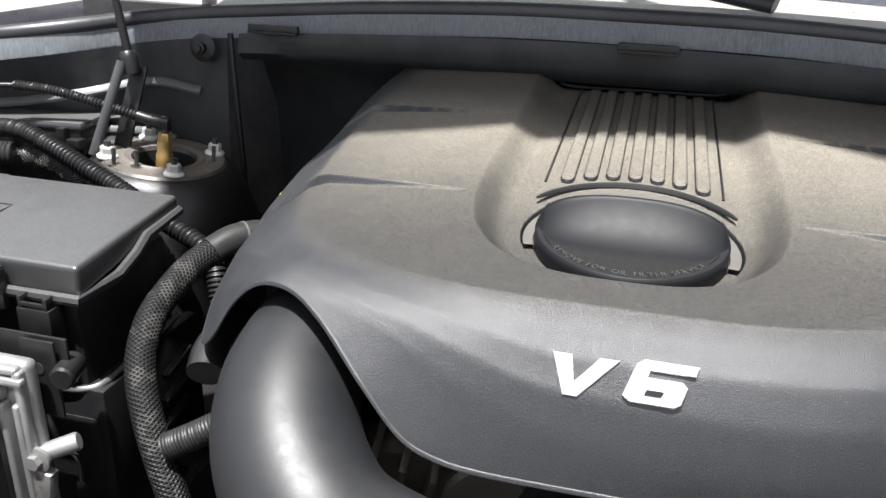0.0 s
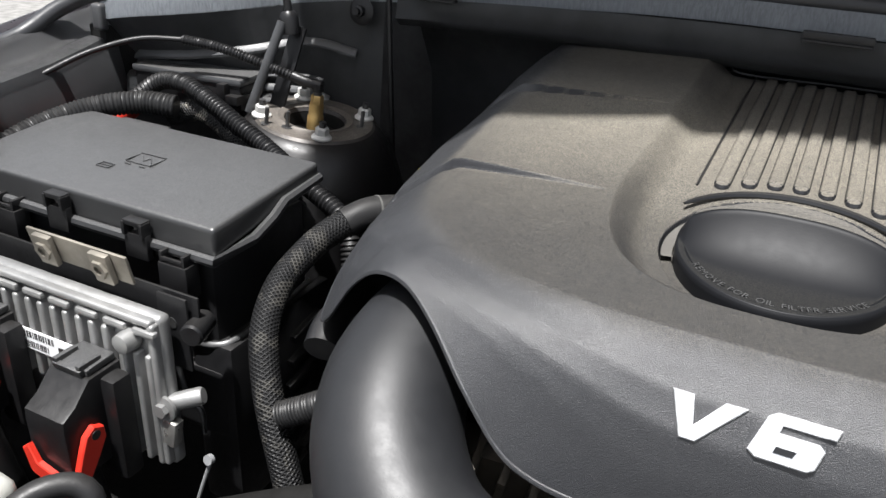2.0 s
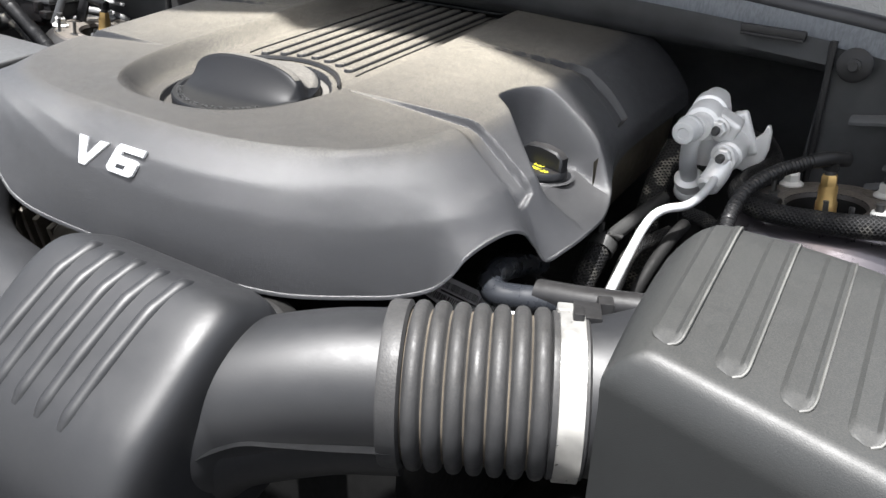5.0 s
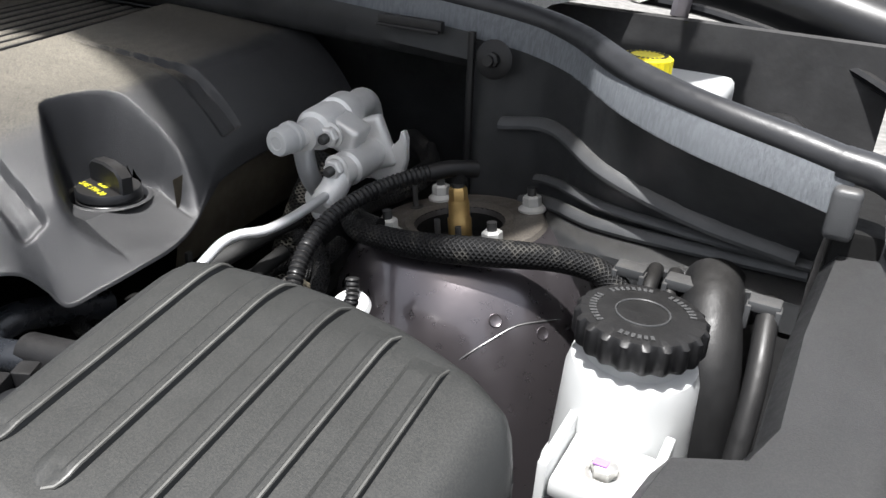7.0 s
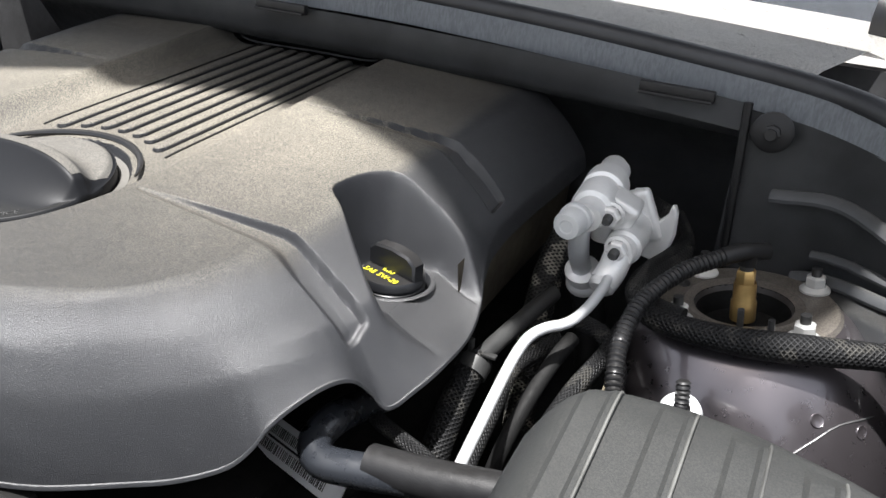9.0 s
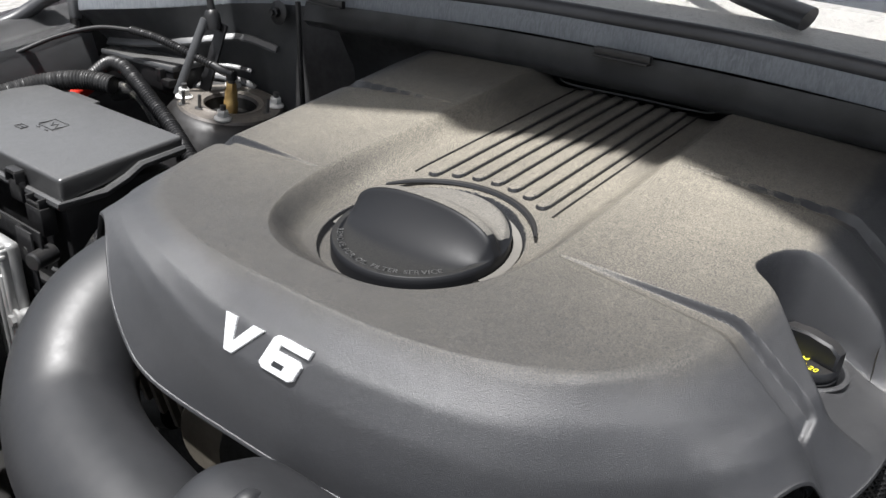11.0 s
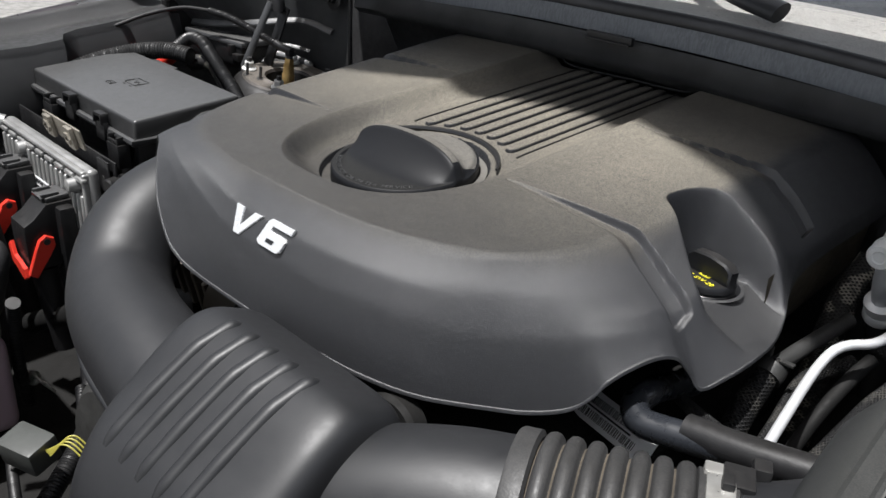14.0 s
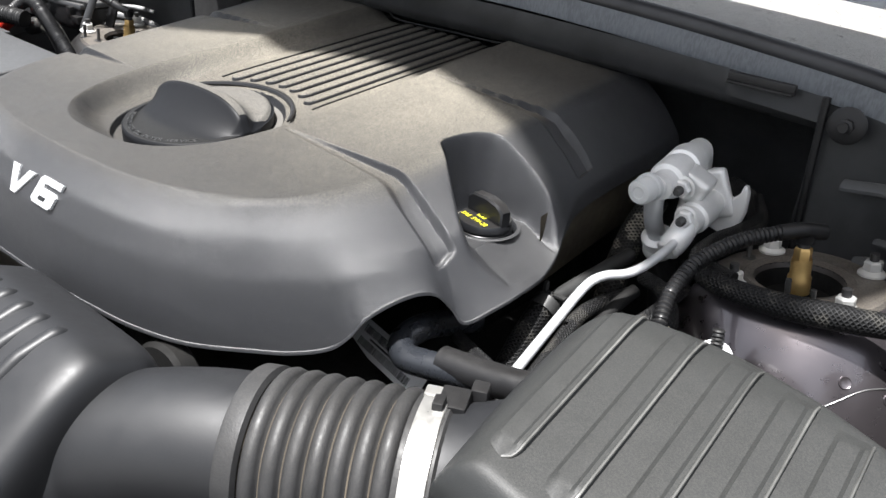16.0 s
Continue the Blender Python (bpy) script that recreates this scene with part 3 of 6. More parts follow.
def cover_height(u, y):
    """Height of the moulded top over its plan, u from the middle."""
    au = np.abs(u)
    zt = top_height(u, y)
    fu, fy = au / a_in(y), np.clip(Y0 - y, 0, None) / 0.20
    r = np.maximum((fu ** 2.6 + fy ** 2.6) ** (1 / 2.6), 1e-6)
    a = fy / r
    far = np.interp(a, *FAR)
    side = 1 + 0.1 / a_in(y)
    far = np.where(a < 0.12, side + (1.345 - side) * a / 0.12, far)
    s = (r - 1) / (far - 1)
    fall_side, fall_corner, fall_front = (np.interp(s, *t) for t in (FALL_SIDE, FALL_CORNER, FALL_FRONT))
    w1, w2 = smoothstep(0.05, 0.62, a), smoothstep(0.66, 0.95, a)
    g = (fall_side * (1 - w1) + fall_corner * w1) * (1 - w2) + fall_front * w2
    z = zt - 0.104 * g
    # the valley of the filter cap and the ribbed plate
    n = 2.7
    hw = np.where(y > -0.2, 0.1245, 0.1245 * np.clip(1 - np.clip((-0.2 - y) / 0.177, 0, 1) ** n, 0, 1) ** (1 / n))
    d = np.where(y > -0.2, hw - au, np.minimum(hw - au, (0.177 * np.clip(1 - np.clip(au / 0.1245, 0, 1) ** n, 0, 1) ** (1 / n) - (-0.2 - y)) * 0.8))
    zf = 1.0980 + 0.080 * (y + 0.17) - 0.006 * smoothstep(-0.16, -0.24, y)
    q1 = np.clip(d / 0.027, 0, 1)
    q = 0.55 * smoothstep(0.0, 0.030, d) + 0.45 * q1 * (2 - q1)
    z = z + (np.minimum(zf, z) - z) * q
    rho = np.sqrt((u - 0.0055) ** 2 + (y + 0.2640) ** 2)
    z = z - 0.0085 * smoothstep(0.0872, 0.0842, rho)
    # tapered grooves on both shoulders, running out down the flanks
    for pts in (((0.134, -0.2535), (0.264, -0.2505), (0.330, -0.2495)), ((0.134, -0.047), (0.284, -0.047), (0.338, -0.046))):
        la = math.dist(pts[0], pts[1])
        best = np.full(u.shape, 9.0)
        cut = np.zeros(u.shape)
        for (p, c), l0 in (((pts[0], pts[1]), 0.0), ((pts[1], pts[2]), la)):
            dx, dy = c[0] - p[0], c[1] - p[1]
            ln = math.hypot(dx, dy)
            t = np.clip(((au - p[0]) * dx + (y - p[1]) * dy) / ln, 0, ln)
            px, py = p[0] + dx / ln * t, p[1] + dy / ln * t
            dist = np.hypot(au - px, y - py)
            sgn = np.sign((y - py) * dx - (au - px) * dy)
            f = np.clip((l0 + t) / la, 0, 1)
            leg = (1.0 if l0 else 0.0) * np.clip(t / 0.02, 0, 1)
            wd = 0.0030 + 0.0095 * f + 0.0015 * leg
            dep = (0.0010 + 0.0070 * f + 0.0022 * leg) * (1 - (1.0 if l0 else 0.0) * smoothstep(0.88, 1.0, t / ln))
            v = dist * np.where(sgn == 0, 1, sgn) / wd
            shape = np.where(v > 0, 1 - smoothstep(np.clip(1 - 0.0036 / wd, 0.02, 0.78), 1.0, v), 1 - smoothstep(0.35 * leg, 1.25 - 0.2 * leg, -v))
            better = dist < best
            cut = np.where(better, dep * shape, cut)
            best = np.minimum(best, dist)
        z = z - cut
    # pocket of the oil filler on the right flank, open towards the edge
    x = u + XC
    floor_z = 1.0355 - 0.02 * (x - 0.31) - 0.55 * np.clip(x - 0.338, 0, None) + 0.8 * np.clip(-0.200 - y, 0, None)
    depth = polygon_depth(x, y, POCKET, 0.0045)
    low = 0.5 * (floor_z + z - np.sqrt((floor_z - z) ** 2 + 0.007 ** 2))
    z = np.where(u > 0, z + (low - z) * smoothstep(-0.004, 0.010, depth), z)
    return z


# the trimmed edge: shoulder lip, pocket lip, tip, notch, front, arch over the tube, left lip
EDGE = [(0.37, 0.126, 1.078), (0.367, 0.056, 1.072), (0.3625, -0.0125, 1.066), (0.3605, -0.068, 1.056), (0.3665, -0.096, 1.036), (0.379, -0.125, 1.02), (0.387, -0.16, 1.012), (0.387, -0.2, 1.008), (0.381, -0.23, 1.002), (0.372, -0.2515, 0.9965), (0.3635, -0.2605, 1.011), (0.357, -0.274, 1.027), (0.35, -0.292, 1.0315), (0.342, -0.315, 1.0275), (0.334, -0.333, 1.018), (0.3265, -0.342, 1.003), (0.314, -0.352, 0.99), (0.293, -0.3705, 0.984), (0.2685, -0.388, 0.982), (0.2195, -0.422, 0.982), (0.1714, -0.4415, 0.985), (0.1221, -0.4515, 0.988), (0.0719, -0.4565, 0.989), (0.0078, -0.459, 0.99), (-0.0538, -0.461, 0.992), (-0.085, -0.463, 0.999), (-0.107, -0.4625, 1.012), (-0.1344, -0.456, 1.042), (-0.1674, -0.437, 1.07), (-0.1973, -0.418, 1.08), (-0.227, -0.405, 1.075), (-0.2541, -0.394, 1.052), (-0.28, -0.386, 1.014), (-0.2975, -0.372, 0.998), (-0.3105, -0.345, 0.998), (-0.327, -0.3, 1), (-0.341, -0.245, 1.004), (-0.35, -0.195, 1.01), (-0.351, -0.155, 1.014), (-0.344, -0.122, 1.022), (-0.334, -0.096, 1.038), (-0.328, -0.068, 1.056), (-0.3285, -0.0125, 1.066), (-0.333, 0.056, 1.072), (-0.336, 0.126, 1.078)]


def build_cover():
    per = spline(EDGE, 0.0014)
    P = np.array([(p.x - XC, p.y) for p in per])
    S = np.stack([np.zeros(len(P)), np.maximum(P[:, 1], Y0)], 1)
    ks = np.concatenate([np.linspace(0, 0.55, 110, endpoint=False), np.linspace(0.55, 1.0, 230)])
    U = S[:, None, 0] + (P[:, None, 0] - S[:, None, 0]) * ks[None, :]
    Y = S[:, None, 1] + (P[:, None, 1] - S[:, None, 1]) * ks[None, :]
    Z = cover_height(U, Y)
    edge = np.array([p.z for p in per])
    # over the inlet tube the front left corner falls less, down to its arched edge
    T = top_height(U, Y)
    arch = smoothstep(-0.02, -0.08, P[:, 0]) * smoothstep(-0.26, -0.34, P[:, 1])
    less = ((T[:, -1] - edge) / np.maximum(T[:, -1] - Z[:, -1], 0.01) - 1) * arch
    Z = T - (T - Z) * (1 + less[:, None] * smoothstep(0.50, 0.72, ks)[None, :])
    Z = Z + (edge - Z[:, -1])[:, None] * np.clip((ks - 0.90) / 0.10, 0, 1)[None, :] ** 2
    u_o, y_o = P[:, 0], P[:, 1]
    # the rolled lip: tall beside the shoulders, a thin rim elsewhere
    tall = smoothstep(-0.125, -0.062, y_o)
    lip = 0.0035 + 0.0165 * tall
    du, dy = np.gradient(u_o), np.gradient(y_o)
    ln = np.hypot(du, dy)
    nx, ny = dy / ln, -du / ln
    flip = np.where(nx * u_o + ny * (y_o - Y0) < 0, -1.0, 1.0)
    nx, ny = nx * flip, ny * flip
    cols_u, cols_y, cols_z = [U], [Y], [Z]
    for out, down in ((0.0008, 0.12), (0.0014, 0.5), (0.0016, 0.92), (0.0006, 1.0), (-0.0018, 1.0), (-0.0022, 0.2)):
        cols_u.append((u_o + nx * (out + 0.003 * tall * min(down, 0.9) * (out > 0)))[:, None])
        cols_y.append((y_o + ny * out)[:, None])
        cols_z.append((edge - lip * down)[:, None])
    U, Y, Z = np.hstack(cols_u), np.hstack(cols_y), np.hstack(cols_z)
    nr, nc = U.shape
    verts = np.stack([U + XC, Y, Z], -1).reshape(-1, 3)
    idx = np.arange(nr * nc).reshape(nr, nc)
    quads = np.stack([idx[:-1, :-1], idx[:-1, 1:], idx[1:, 1:], idx[1:, :-1]], -1).reshape(-1, 4)
    me = bpy.data.meshes.new("shell")
    me.from_pydata(verts.tolist(), [], quads.tolist())
    bm = bmesh.new()
    bm.from_mesh(me)
    bpy.data.meshes.remove(me)
    bmesh.ops.remove_doubles(bm, verts=[v for v in bm.verts if abs(v.co.x - XC) < 1e-5], dist=2e-5)
    # opening for the oil filler
    bmesh.ops.delete(bm, geom=[v for v in bm.verts if math.hypot(v.co.x - 0.314, v.co.y + 0.154) < 0.0305 and v.co.z > 1.0], context="VERTS")
    # the back edge turns down
    rear = [e for e in bm.edges if e.is_boundary and all(v.co.y > YR - 1e-4 for v in e.verts)]
    ex = bmesh.ops.extrude_edge_only(bm, edges=rear)
    for v in [g for g in ex["geom"] if isinstance(g, bmesh.types.BMVert)]:
        v.co.z -= 0.05
        v.co.y += 0.004
    bmesh.ops.recalc_face_normals(bm, faces=bm.faces)
    return bm


cover = thing("engine_cover", "charcoal moulded plastic engine cover dusted tan on top", "engine cover", (XC, -0.2, 1.0))
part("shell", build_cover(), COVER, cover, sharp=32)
# inset skirts under the shoulder lips
for sgn in (1, -1):
    rows = [[(XC + sgn * (0.342 + 0.035 * max(0.0, y) * 0.5 - inset), y, z + 0.1 * y) for y in np.linspace(-0.125, 0.122, 20)] for z, inset in ((1.062, 0.002), (1.035, 0.0), (1.0, 0.003), (0.975, 0.008))]
    part("side_skirt", sheet(rows, 0.003), SKIRT, cover, "dusty brown inset skirt below the shoulder")
CX, CY, CR, CZ = 0.0225, -0.2640, 0.0755, 1.0885      # filter cap
for i in range(7):
    u = -0.0565 + 0.01975 * i
    y1 = CY + math.sqrt(0.113 ** 2 - (u + XC - CX) ** 2)
    L = 0.126 - y1
    z0 = cover_height(np.array([u]), np.array([y1]))[0]
    z1 = cover_height(np.array([u]), np.array([0.126]))[0]
    rb = joined(box(0, 0, 0, 0.0135, L, 0.0095, 0.0042, 4), lathe([(0.0062, -0.004), (0.0062, 0.001), (0.0048, 0.0036), (0, 0.0047)], 14, Matrix.Translation((0, -L / 2, 0))))
    tilt = math.degrees(math.atan2(z1 - z0, L))
    part("rib", rb, COVER, cover, m=Matrix.Translation((XC + u, (y1 + 0.126) / 2, (z0 + z1) / 2 - 0.0005)) @ Euler((radians(tilt), 0, 0)).to_matrix().to_4x4())
# seams along both sides of the ribbed plate
for u in (-0.075, 0.079):
    ys = np.linspace(-0.176, 0.13, 24)
    zs = cover_height(np.full(24, u), ys)
    part("seam", sweep([(XC + u, y, z + 0.0002) for y, z in zip(ys, zs)], 0.0013, 6, smooth=False), GRIP, cover)
# dark lip behind the filter cap
lip = [(CX + 0.0945 * math.cos(a), CY + 0.0945 * math.sin(a), 1.0968 + 0.07 * 0.0945 * (math.sin(a) - 0.7)) for a in np.linspace(radians(30), radians(150), 32)]
part("lip", sweep(lip, lambda f: 0.0012 + 0.0024 * math.sin(math.pi * f) ** 0.5, 8, flat=0.9, smooth=False), GRIP, cover, "black crescent lip behind the cap")
# edge strip and rod across the back of the ribbed plate
part("rear_edge", sweep([(-0.086, 0.128, 1.134), (-0.074, 0.136, 1.1235), (0.02, 0.1375, 1.1245), (0.10, 0.137, 1.126), (0.118, 0.13, 1.135)], 0.0014, 6), FUSE, cover, "thin worn grey back edge")
rod = thing("vent_hose", "black smooth hose lying behind the engine cover", "hose", (0.02, 0.152, 1.13))
part("hose_body", sweep([(-0.30, 0.165, 1.03), (-0.16, 0.157, 1.115), (-0.08, 0.152, 1.1295), (0.03, 0.152, 1.131), (0.13, 0.150, 1.134), (0.22, 0.158, 1.11), (0.33, 0.165, 1.03)], 0.0085, 10), GRIP, rod)

# filter cap with its cross grip
def cap_height(x, y):
    """The ridge across the cap, scooped out towards the front and, less, the back."""
    r = np.hypot(x, y)
    q = np.clip(np.abs(x) / CR, 0, 1)
    ym = np.sqrt(np.clip(CR * CR - x * x, 1e-9, None))
    crest = 0.0305 * np.clip(1 - q ** 2.6, 0, 1) ** 0.40
    front = 0.002 - 0.004 * q ** 2                      # edge over the deep front scoop
    back = front + 0.0145 * (1 - 0.4 * q * q)           # the dusty crest, then the shallow back scoop
    tf = np.clip((front - y) / np.maximum((ym + front) * 0.80, 0.005), 0, 1)
    tb = np.clip((y - back) / np.maximum(ym - back, 0.004), 0, 1)
    top = np.clip((y - front) / np.maximum(back - front, 0.003), 0, 1)
    g = np.where(y < front, (1 - tf) ** 2.7, np.where(y > back, 0.36 + 0.56 * (1 - np.clip(tb / 0.5, 0, 1)) ** 2.2 - 0.08 * tb, 1 - 0.08 * top ** 1.6))
    h = crest * g * (1 - 0.5 * smoothstep(CR - 0.007, CR, r))
    rim = smoothstep(CR - 0.0085, CR - 0.006, r) * (1 - smoothstep(CR - 0.0015, CR, r))
    return np.maximum(h, 0.0022 * rim)


def cap_soft(x, y):
    """The same with rounded edges."""
    k = (-0.0013, -0.00065, 0.0, 0.00065, 0.0013)
    inside = 1 - smoothstep(CR - 0.010, CR - 0.004, np.hypot(x, y))
    soft = sum(cap_height(x + a, y + b) for a in k for b in k) / 25
    return cap_height(x, y) * (1 - inside) + soft * inside


fcap = thing("oil_filter_cap", "black round plastic oil filter cap with a raised cross grip", "cap", (CX, CY, CZ - 0.01))
R = CR
rr, aa = np.linspace(0, R, 150), np.linspace(0, 2 * math.pi, 220, endpoint=False)
gx, gy = rr[:, None] * np.cos(aa)[None, :], rr[:, None] * np.sin(aa)[None, :]
gz = CZ + 0.08 * gy + cap_soft(gx, gy)
bmc = bmesh.new()
rings = [[bmc.verts.new((CX + x, CY + y, z)) for x, y, z in zip(*row)] for row in zip(gx, gy, gz)]
last = rings[-1]
rings.append([bmc.verts.new(v.co + Vector((0, 0, -0.004))) for v in last])
rings.append([bmc.verts.new(v.co + Vector((0, 0, -0.018))) for v in last])
for a, b in zip(rings, rings[1:]):
    for i in range(220):
        j = (i + 1) % 220
        bmc.faces.new((a[i], a[j], b[j], b[i]))
bmesh.ops.remove_doubles(bmc, verts=rings[0], dist=1e-4)
bmesh.ops.recalc_face_normals(bmc, faces=bmc.faces)
part("cap_body", bmc, CAPPL, fcap, sharp=70)
# dust on the crest and the back scoop
rows = []
for x in np.linspace(-0.066, 0.066, 90):
    q = abs(x) / CR
    y0, y1 = 0.0035 - 0.004 * q ** 2, math.sqrt(CR * CR - x * x) - 0.004
    ys = np.linspace(y0, y1, 40)
    zs = cap_soft(np.full(40, x), ys)
    rows.append([(CX + x, CY + y, CZ + 0.08 * y + z + 0.0003) for y, z in zip(ys, zs)])
part("dusty_crest", sheet(rows), CAPDUST, fcap, "dusty grey crest and back scoop")
# dusty ledge in the cover's recess round the cap, its lit sheen painted pale
ledge_bm = lathe([(0.0762, -0.004), (0.0764, 0.0), (0.0768, 0.0004), (0.0828, 0.0006), (0.0846, 0.0012)], 96, Matrix.Translation((CX, CY, 0)))
bmesh.ops.delete(ledge_bm, geom=[v for v in ledge_bm.verts if v.co.y < CY - 0.026], context="VERTS")
for v in ledge_bm.verts:
    v.co.z += 1.0980 - 0.006 - 0.0042 + 0.080 * (v.co.y + 0.17)
part("recess_ledge", ledge_bm, LEDGE, cover, "dusty ledge round the filter cap, painted pale as if lit")
arc = []
msg = lettering("REMOVE FOR OIL FILTER SERVICE", 0.0074, 0.0003, 1.05)
total = sum((w if w else 0.003) + 0.0011 for _, w in msg)
ang, rad = radians(270) - total / 2 / 0.0690, 0.0690
for bm_l, w in msg:
    mid = ang + w / 2 / rad
    px, py = rad * math.cos(mid), rad * math.sin(mid)
    zz = CZ + 0.08 * py + float(cap_soft(np.array(px), np.array(py))) + 0.0004
    bmesh.ops.transform(bm_l, matrix=Matrix.Translation((CX + px, CY + py, zz)) @ Euler((radians(6), 0, mid + math.pi / 2)).to_matrix().to_4x4() @ Matrix.Translation((-w / 2, -0.001, 0)), verts=bm_l.verts)
    arc.append(bm_l)
    ang += (w + 0.0011 if w > 0.0002 else 0.004) / rad
part("raised_lettering", joined(*arc), FUSE, fcap, "raised words REMOVE FOR OIL FILTER SERVICE")

# V6 badge on the front slope
def badge_pose(x, lift=0.0):
    """On the front slope at x, the letters' plane: x right, y up the slope."""
    ys = np.array([-0.4465, -0.4345])
    u = np.array([x - XC, x - XC])
    zs = cover_height(u, ys)
    up = Vector((0, ys[1] - ys[0], zs[1] - zs[0])).normalized()
    right = Vector((1, 0.0, 0.0))
    nrm = right.cross(up).normalized()
    return Matrix((right, up, nrm)).transposed().to_4x4(), Vector((x, ys[0], zs[0]))
badge = thing("badge", "bright silver V6 badge on the front of the engine cover", "badge", (0.03, -0.446, 1.05))
LH = 0.0255
V_OUT = [(0.0085, 0), (0.0175, 0), (0.0405, LH), (0.0285, LH), (0.0145, 0.0085), (0.0115, LH), (-0.0005, LH)]
SIX = [(0.004, 0), (0.028, 0), (0.0315, 0.0025), (0.034, 0.0125), (0.031, 0.0155), (0.0125, 0.0155), (0.0135, 0.0195), (0.0375, 0.0195), (0.039, LH), (0.010, LH), (0.006, 0.0225), (0.0, 0.003)]
rot, at = badge_pose(-0.0155)
rot2, at2 = badge_pose(0.03)
bV = prism(V_OUT, 0.003, 0.0006)
part("letter", bV, CHROME, badge, m=Matrix.Translation((-0.0145, at.y, at.z)) @ rot)
b6 = prism(SIX, 0.003, 0.0006)
part("digit", b6, CHROME, badge, m=Matrix.Translation((0.0295, at2.y + 0.0008, at2.z + 0.0014)) @ rot2 @ Matrix.Diagonal((1.1, 1.04, 1, 1)))
part("digit_gap", prism([(0.0115, 0.005), (0.0205, 0.005), (0.022, 0.0085), (0.0125, 0.0085)], 0.0006), GRIP, badge, "dark opening of the digit", m=Matrix.Translation((0.0295, at2.y + 0.0008, at2.z + 0.0014)) @ rot2 @ Matrix.Diagonal((1.1, 1.04, 1, 1)) @ Matrix.Translation((0, 0, 0.003)))

# oil filler cap
OC = Vector((0.314, -0.154, 1.031))
part("filler_rim", lathe([(0.0300, -0.014), (0.0300, 0.0034), (0.0308, 0.0045), (0.0330, 0.0046), (0.0345, 0.0038)], 56, Matrix.Translation(OC)), COVER, cover)
ocap = thing("oil_filler_cap", "black oil filler cap with yellow print in the cover's pocket", "cap", OC)
part("cap_base", lathe([(0.0, -0.04), (0.022, -0.04), (0.0265, -0.03), (0.0265, 0.003), (0.0258, 0.0036), (0.0258, 0.0052), (0.0265, 0.0058), (0.0265, 0.010), (0.025, 0.0125), (0.0, 0.0135)], 48, Matrix.Translation(OC)), GRIP, ocap)
gm = Matrix.Translation(OC + Vector((0, 0, 0.012))) @ Euler((0, 0, radians(-14))).to_matrix().to_4x4()
bmg = prism([(-0.0255, 0.0), (0.0255, 0.0), (0.0255, 0.014), (0.018, 0.0195), (0.0, 0.0215), (-0.018, 0.0195), (-0.0255, 0.014)], 0.011, 0.0018)
part("grip", bmg, GRIP, ocap, m=gm @ Matrix.Translation((0, 0.008, 0)) @ Euler((radians(90), 0, 0)).to_matrix().to_4x4())
gm = gm @ Matrix.Diagonal((0.86, 0.86, 1, 1))
pm = gm @ Matrix.Translation((-0.021, -0.0185, 0.0016))
wide = 0.0
oil_words = []
for bm_l, w in lettering("SAE 5W-20", 0.0092, 0.0002, 0.9):
    bmesh.ops.transform(bm_l, matrix=pm @ Matrix.Translation((wide, 0, 0)), verts=bm_l.verts)
    oil_words.append(bm_l)
    wide += (w if w > 0.0002 else 0.003) + 0.0008
part("print", joined(*oil_words), YPRINT, ocap, "yellow print SAE 5W-20")
part("symbol", joined(box(0, 0, 0, 0.013, 0.0014, 0.0004, 0), box(0, 0.006, 0, 0.013, 0.0014, 0.0004, 0), box(-0.006, 0.003, 0, 0.0014, 0.007, 0.0004, 0), box(0.006, 0.003, 0, 0.0014, 0.007, 0.0004, 0), box(0.0015, 0.003, 0, 0.0012, 0.006, 0.0004, 0)), YPRINT, ocap, "yellow oil symbol", m=gm @ Matrix.Translation((0.0, -0.0065, 0.0018)))

# ---- intake: air box, bellows, resonator, inlet tube ----
air = thing("air_box", "dark grey plastic air filter box with long raised ribs", "air box", (0.62, -0.4, 0.9))
def air_z(x, y):
    return 1.079 - 0.07 * (x - 0.53) + 0.155 * (y + 0.265) - 5.0 * np.clip(y + 0.29, 0, None) ** 2
def yb(x):
    return np.interp(x, (0.488, 0.51, 0.535, 0.57, 0.60, 0.65, 0.70, 0.725, 0.74), (-0.30, -0.255, -0.234, -0.222, -0.219, -0.230, -0.250, -0.268, -0.30))
def yf(x):
    return -0.445 - 0.13 * (x - 0.50)
nx_, ny_ = 60, 60
rows = []
for i in range(ny_ + 1):
    row = []
    for j in range(nx_ + 1):
        f = i / ny_
        x0_ = 0.490 + 0.010 * f * f
        x = x0_ + (0.74 - x0_) * j / nx_
        y = yb(x) + (yf(x) - yb(x)) * f
        d = min(x - x0_, 0.74 - x, (yb(x) - y) * 1.1, (y - yf(x)) * 1.7)
        row.append((x, y, air_z(x, y) - 0.024 * (1 - min(1.0, d / 0.03)) ** 2.2))
    rows.append(row)
bma = sheet(rows)
edge_v = [e for e in bma.edges if e.is_boundary]
for dz, sc in ((-0.008, 1.0), (-0.014, 0.992), (-0.15, 0.965)):
    ex = bmesh.ops.extrude_edge_only(bma, edges=edge_v)
    vs = [g for g in ex["geom"] if isinstance(g, bmesh.types.BMVert)]
    for v in vs:
        v.co.z += dz
        v.co.x = 0.614 + (v.co.x - 0.614) * sc
        v.co.y = -0.38 + (v.co.y + 0.38) * sc
    edge_v = [g for g in ex["geom"] if isinstance(g, bmesh.types.BMEdge)]
bmesh.ops.recalc_face_normals(bma, faces=bma.faces)
part("lid", bma, BOXLID, air, sharp=45)
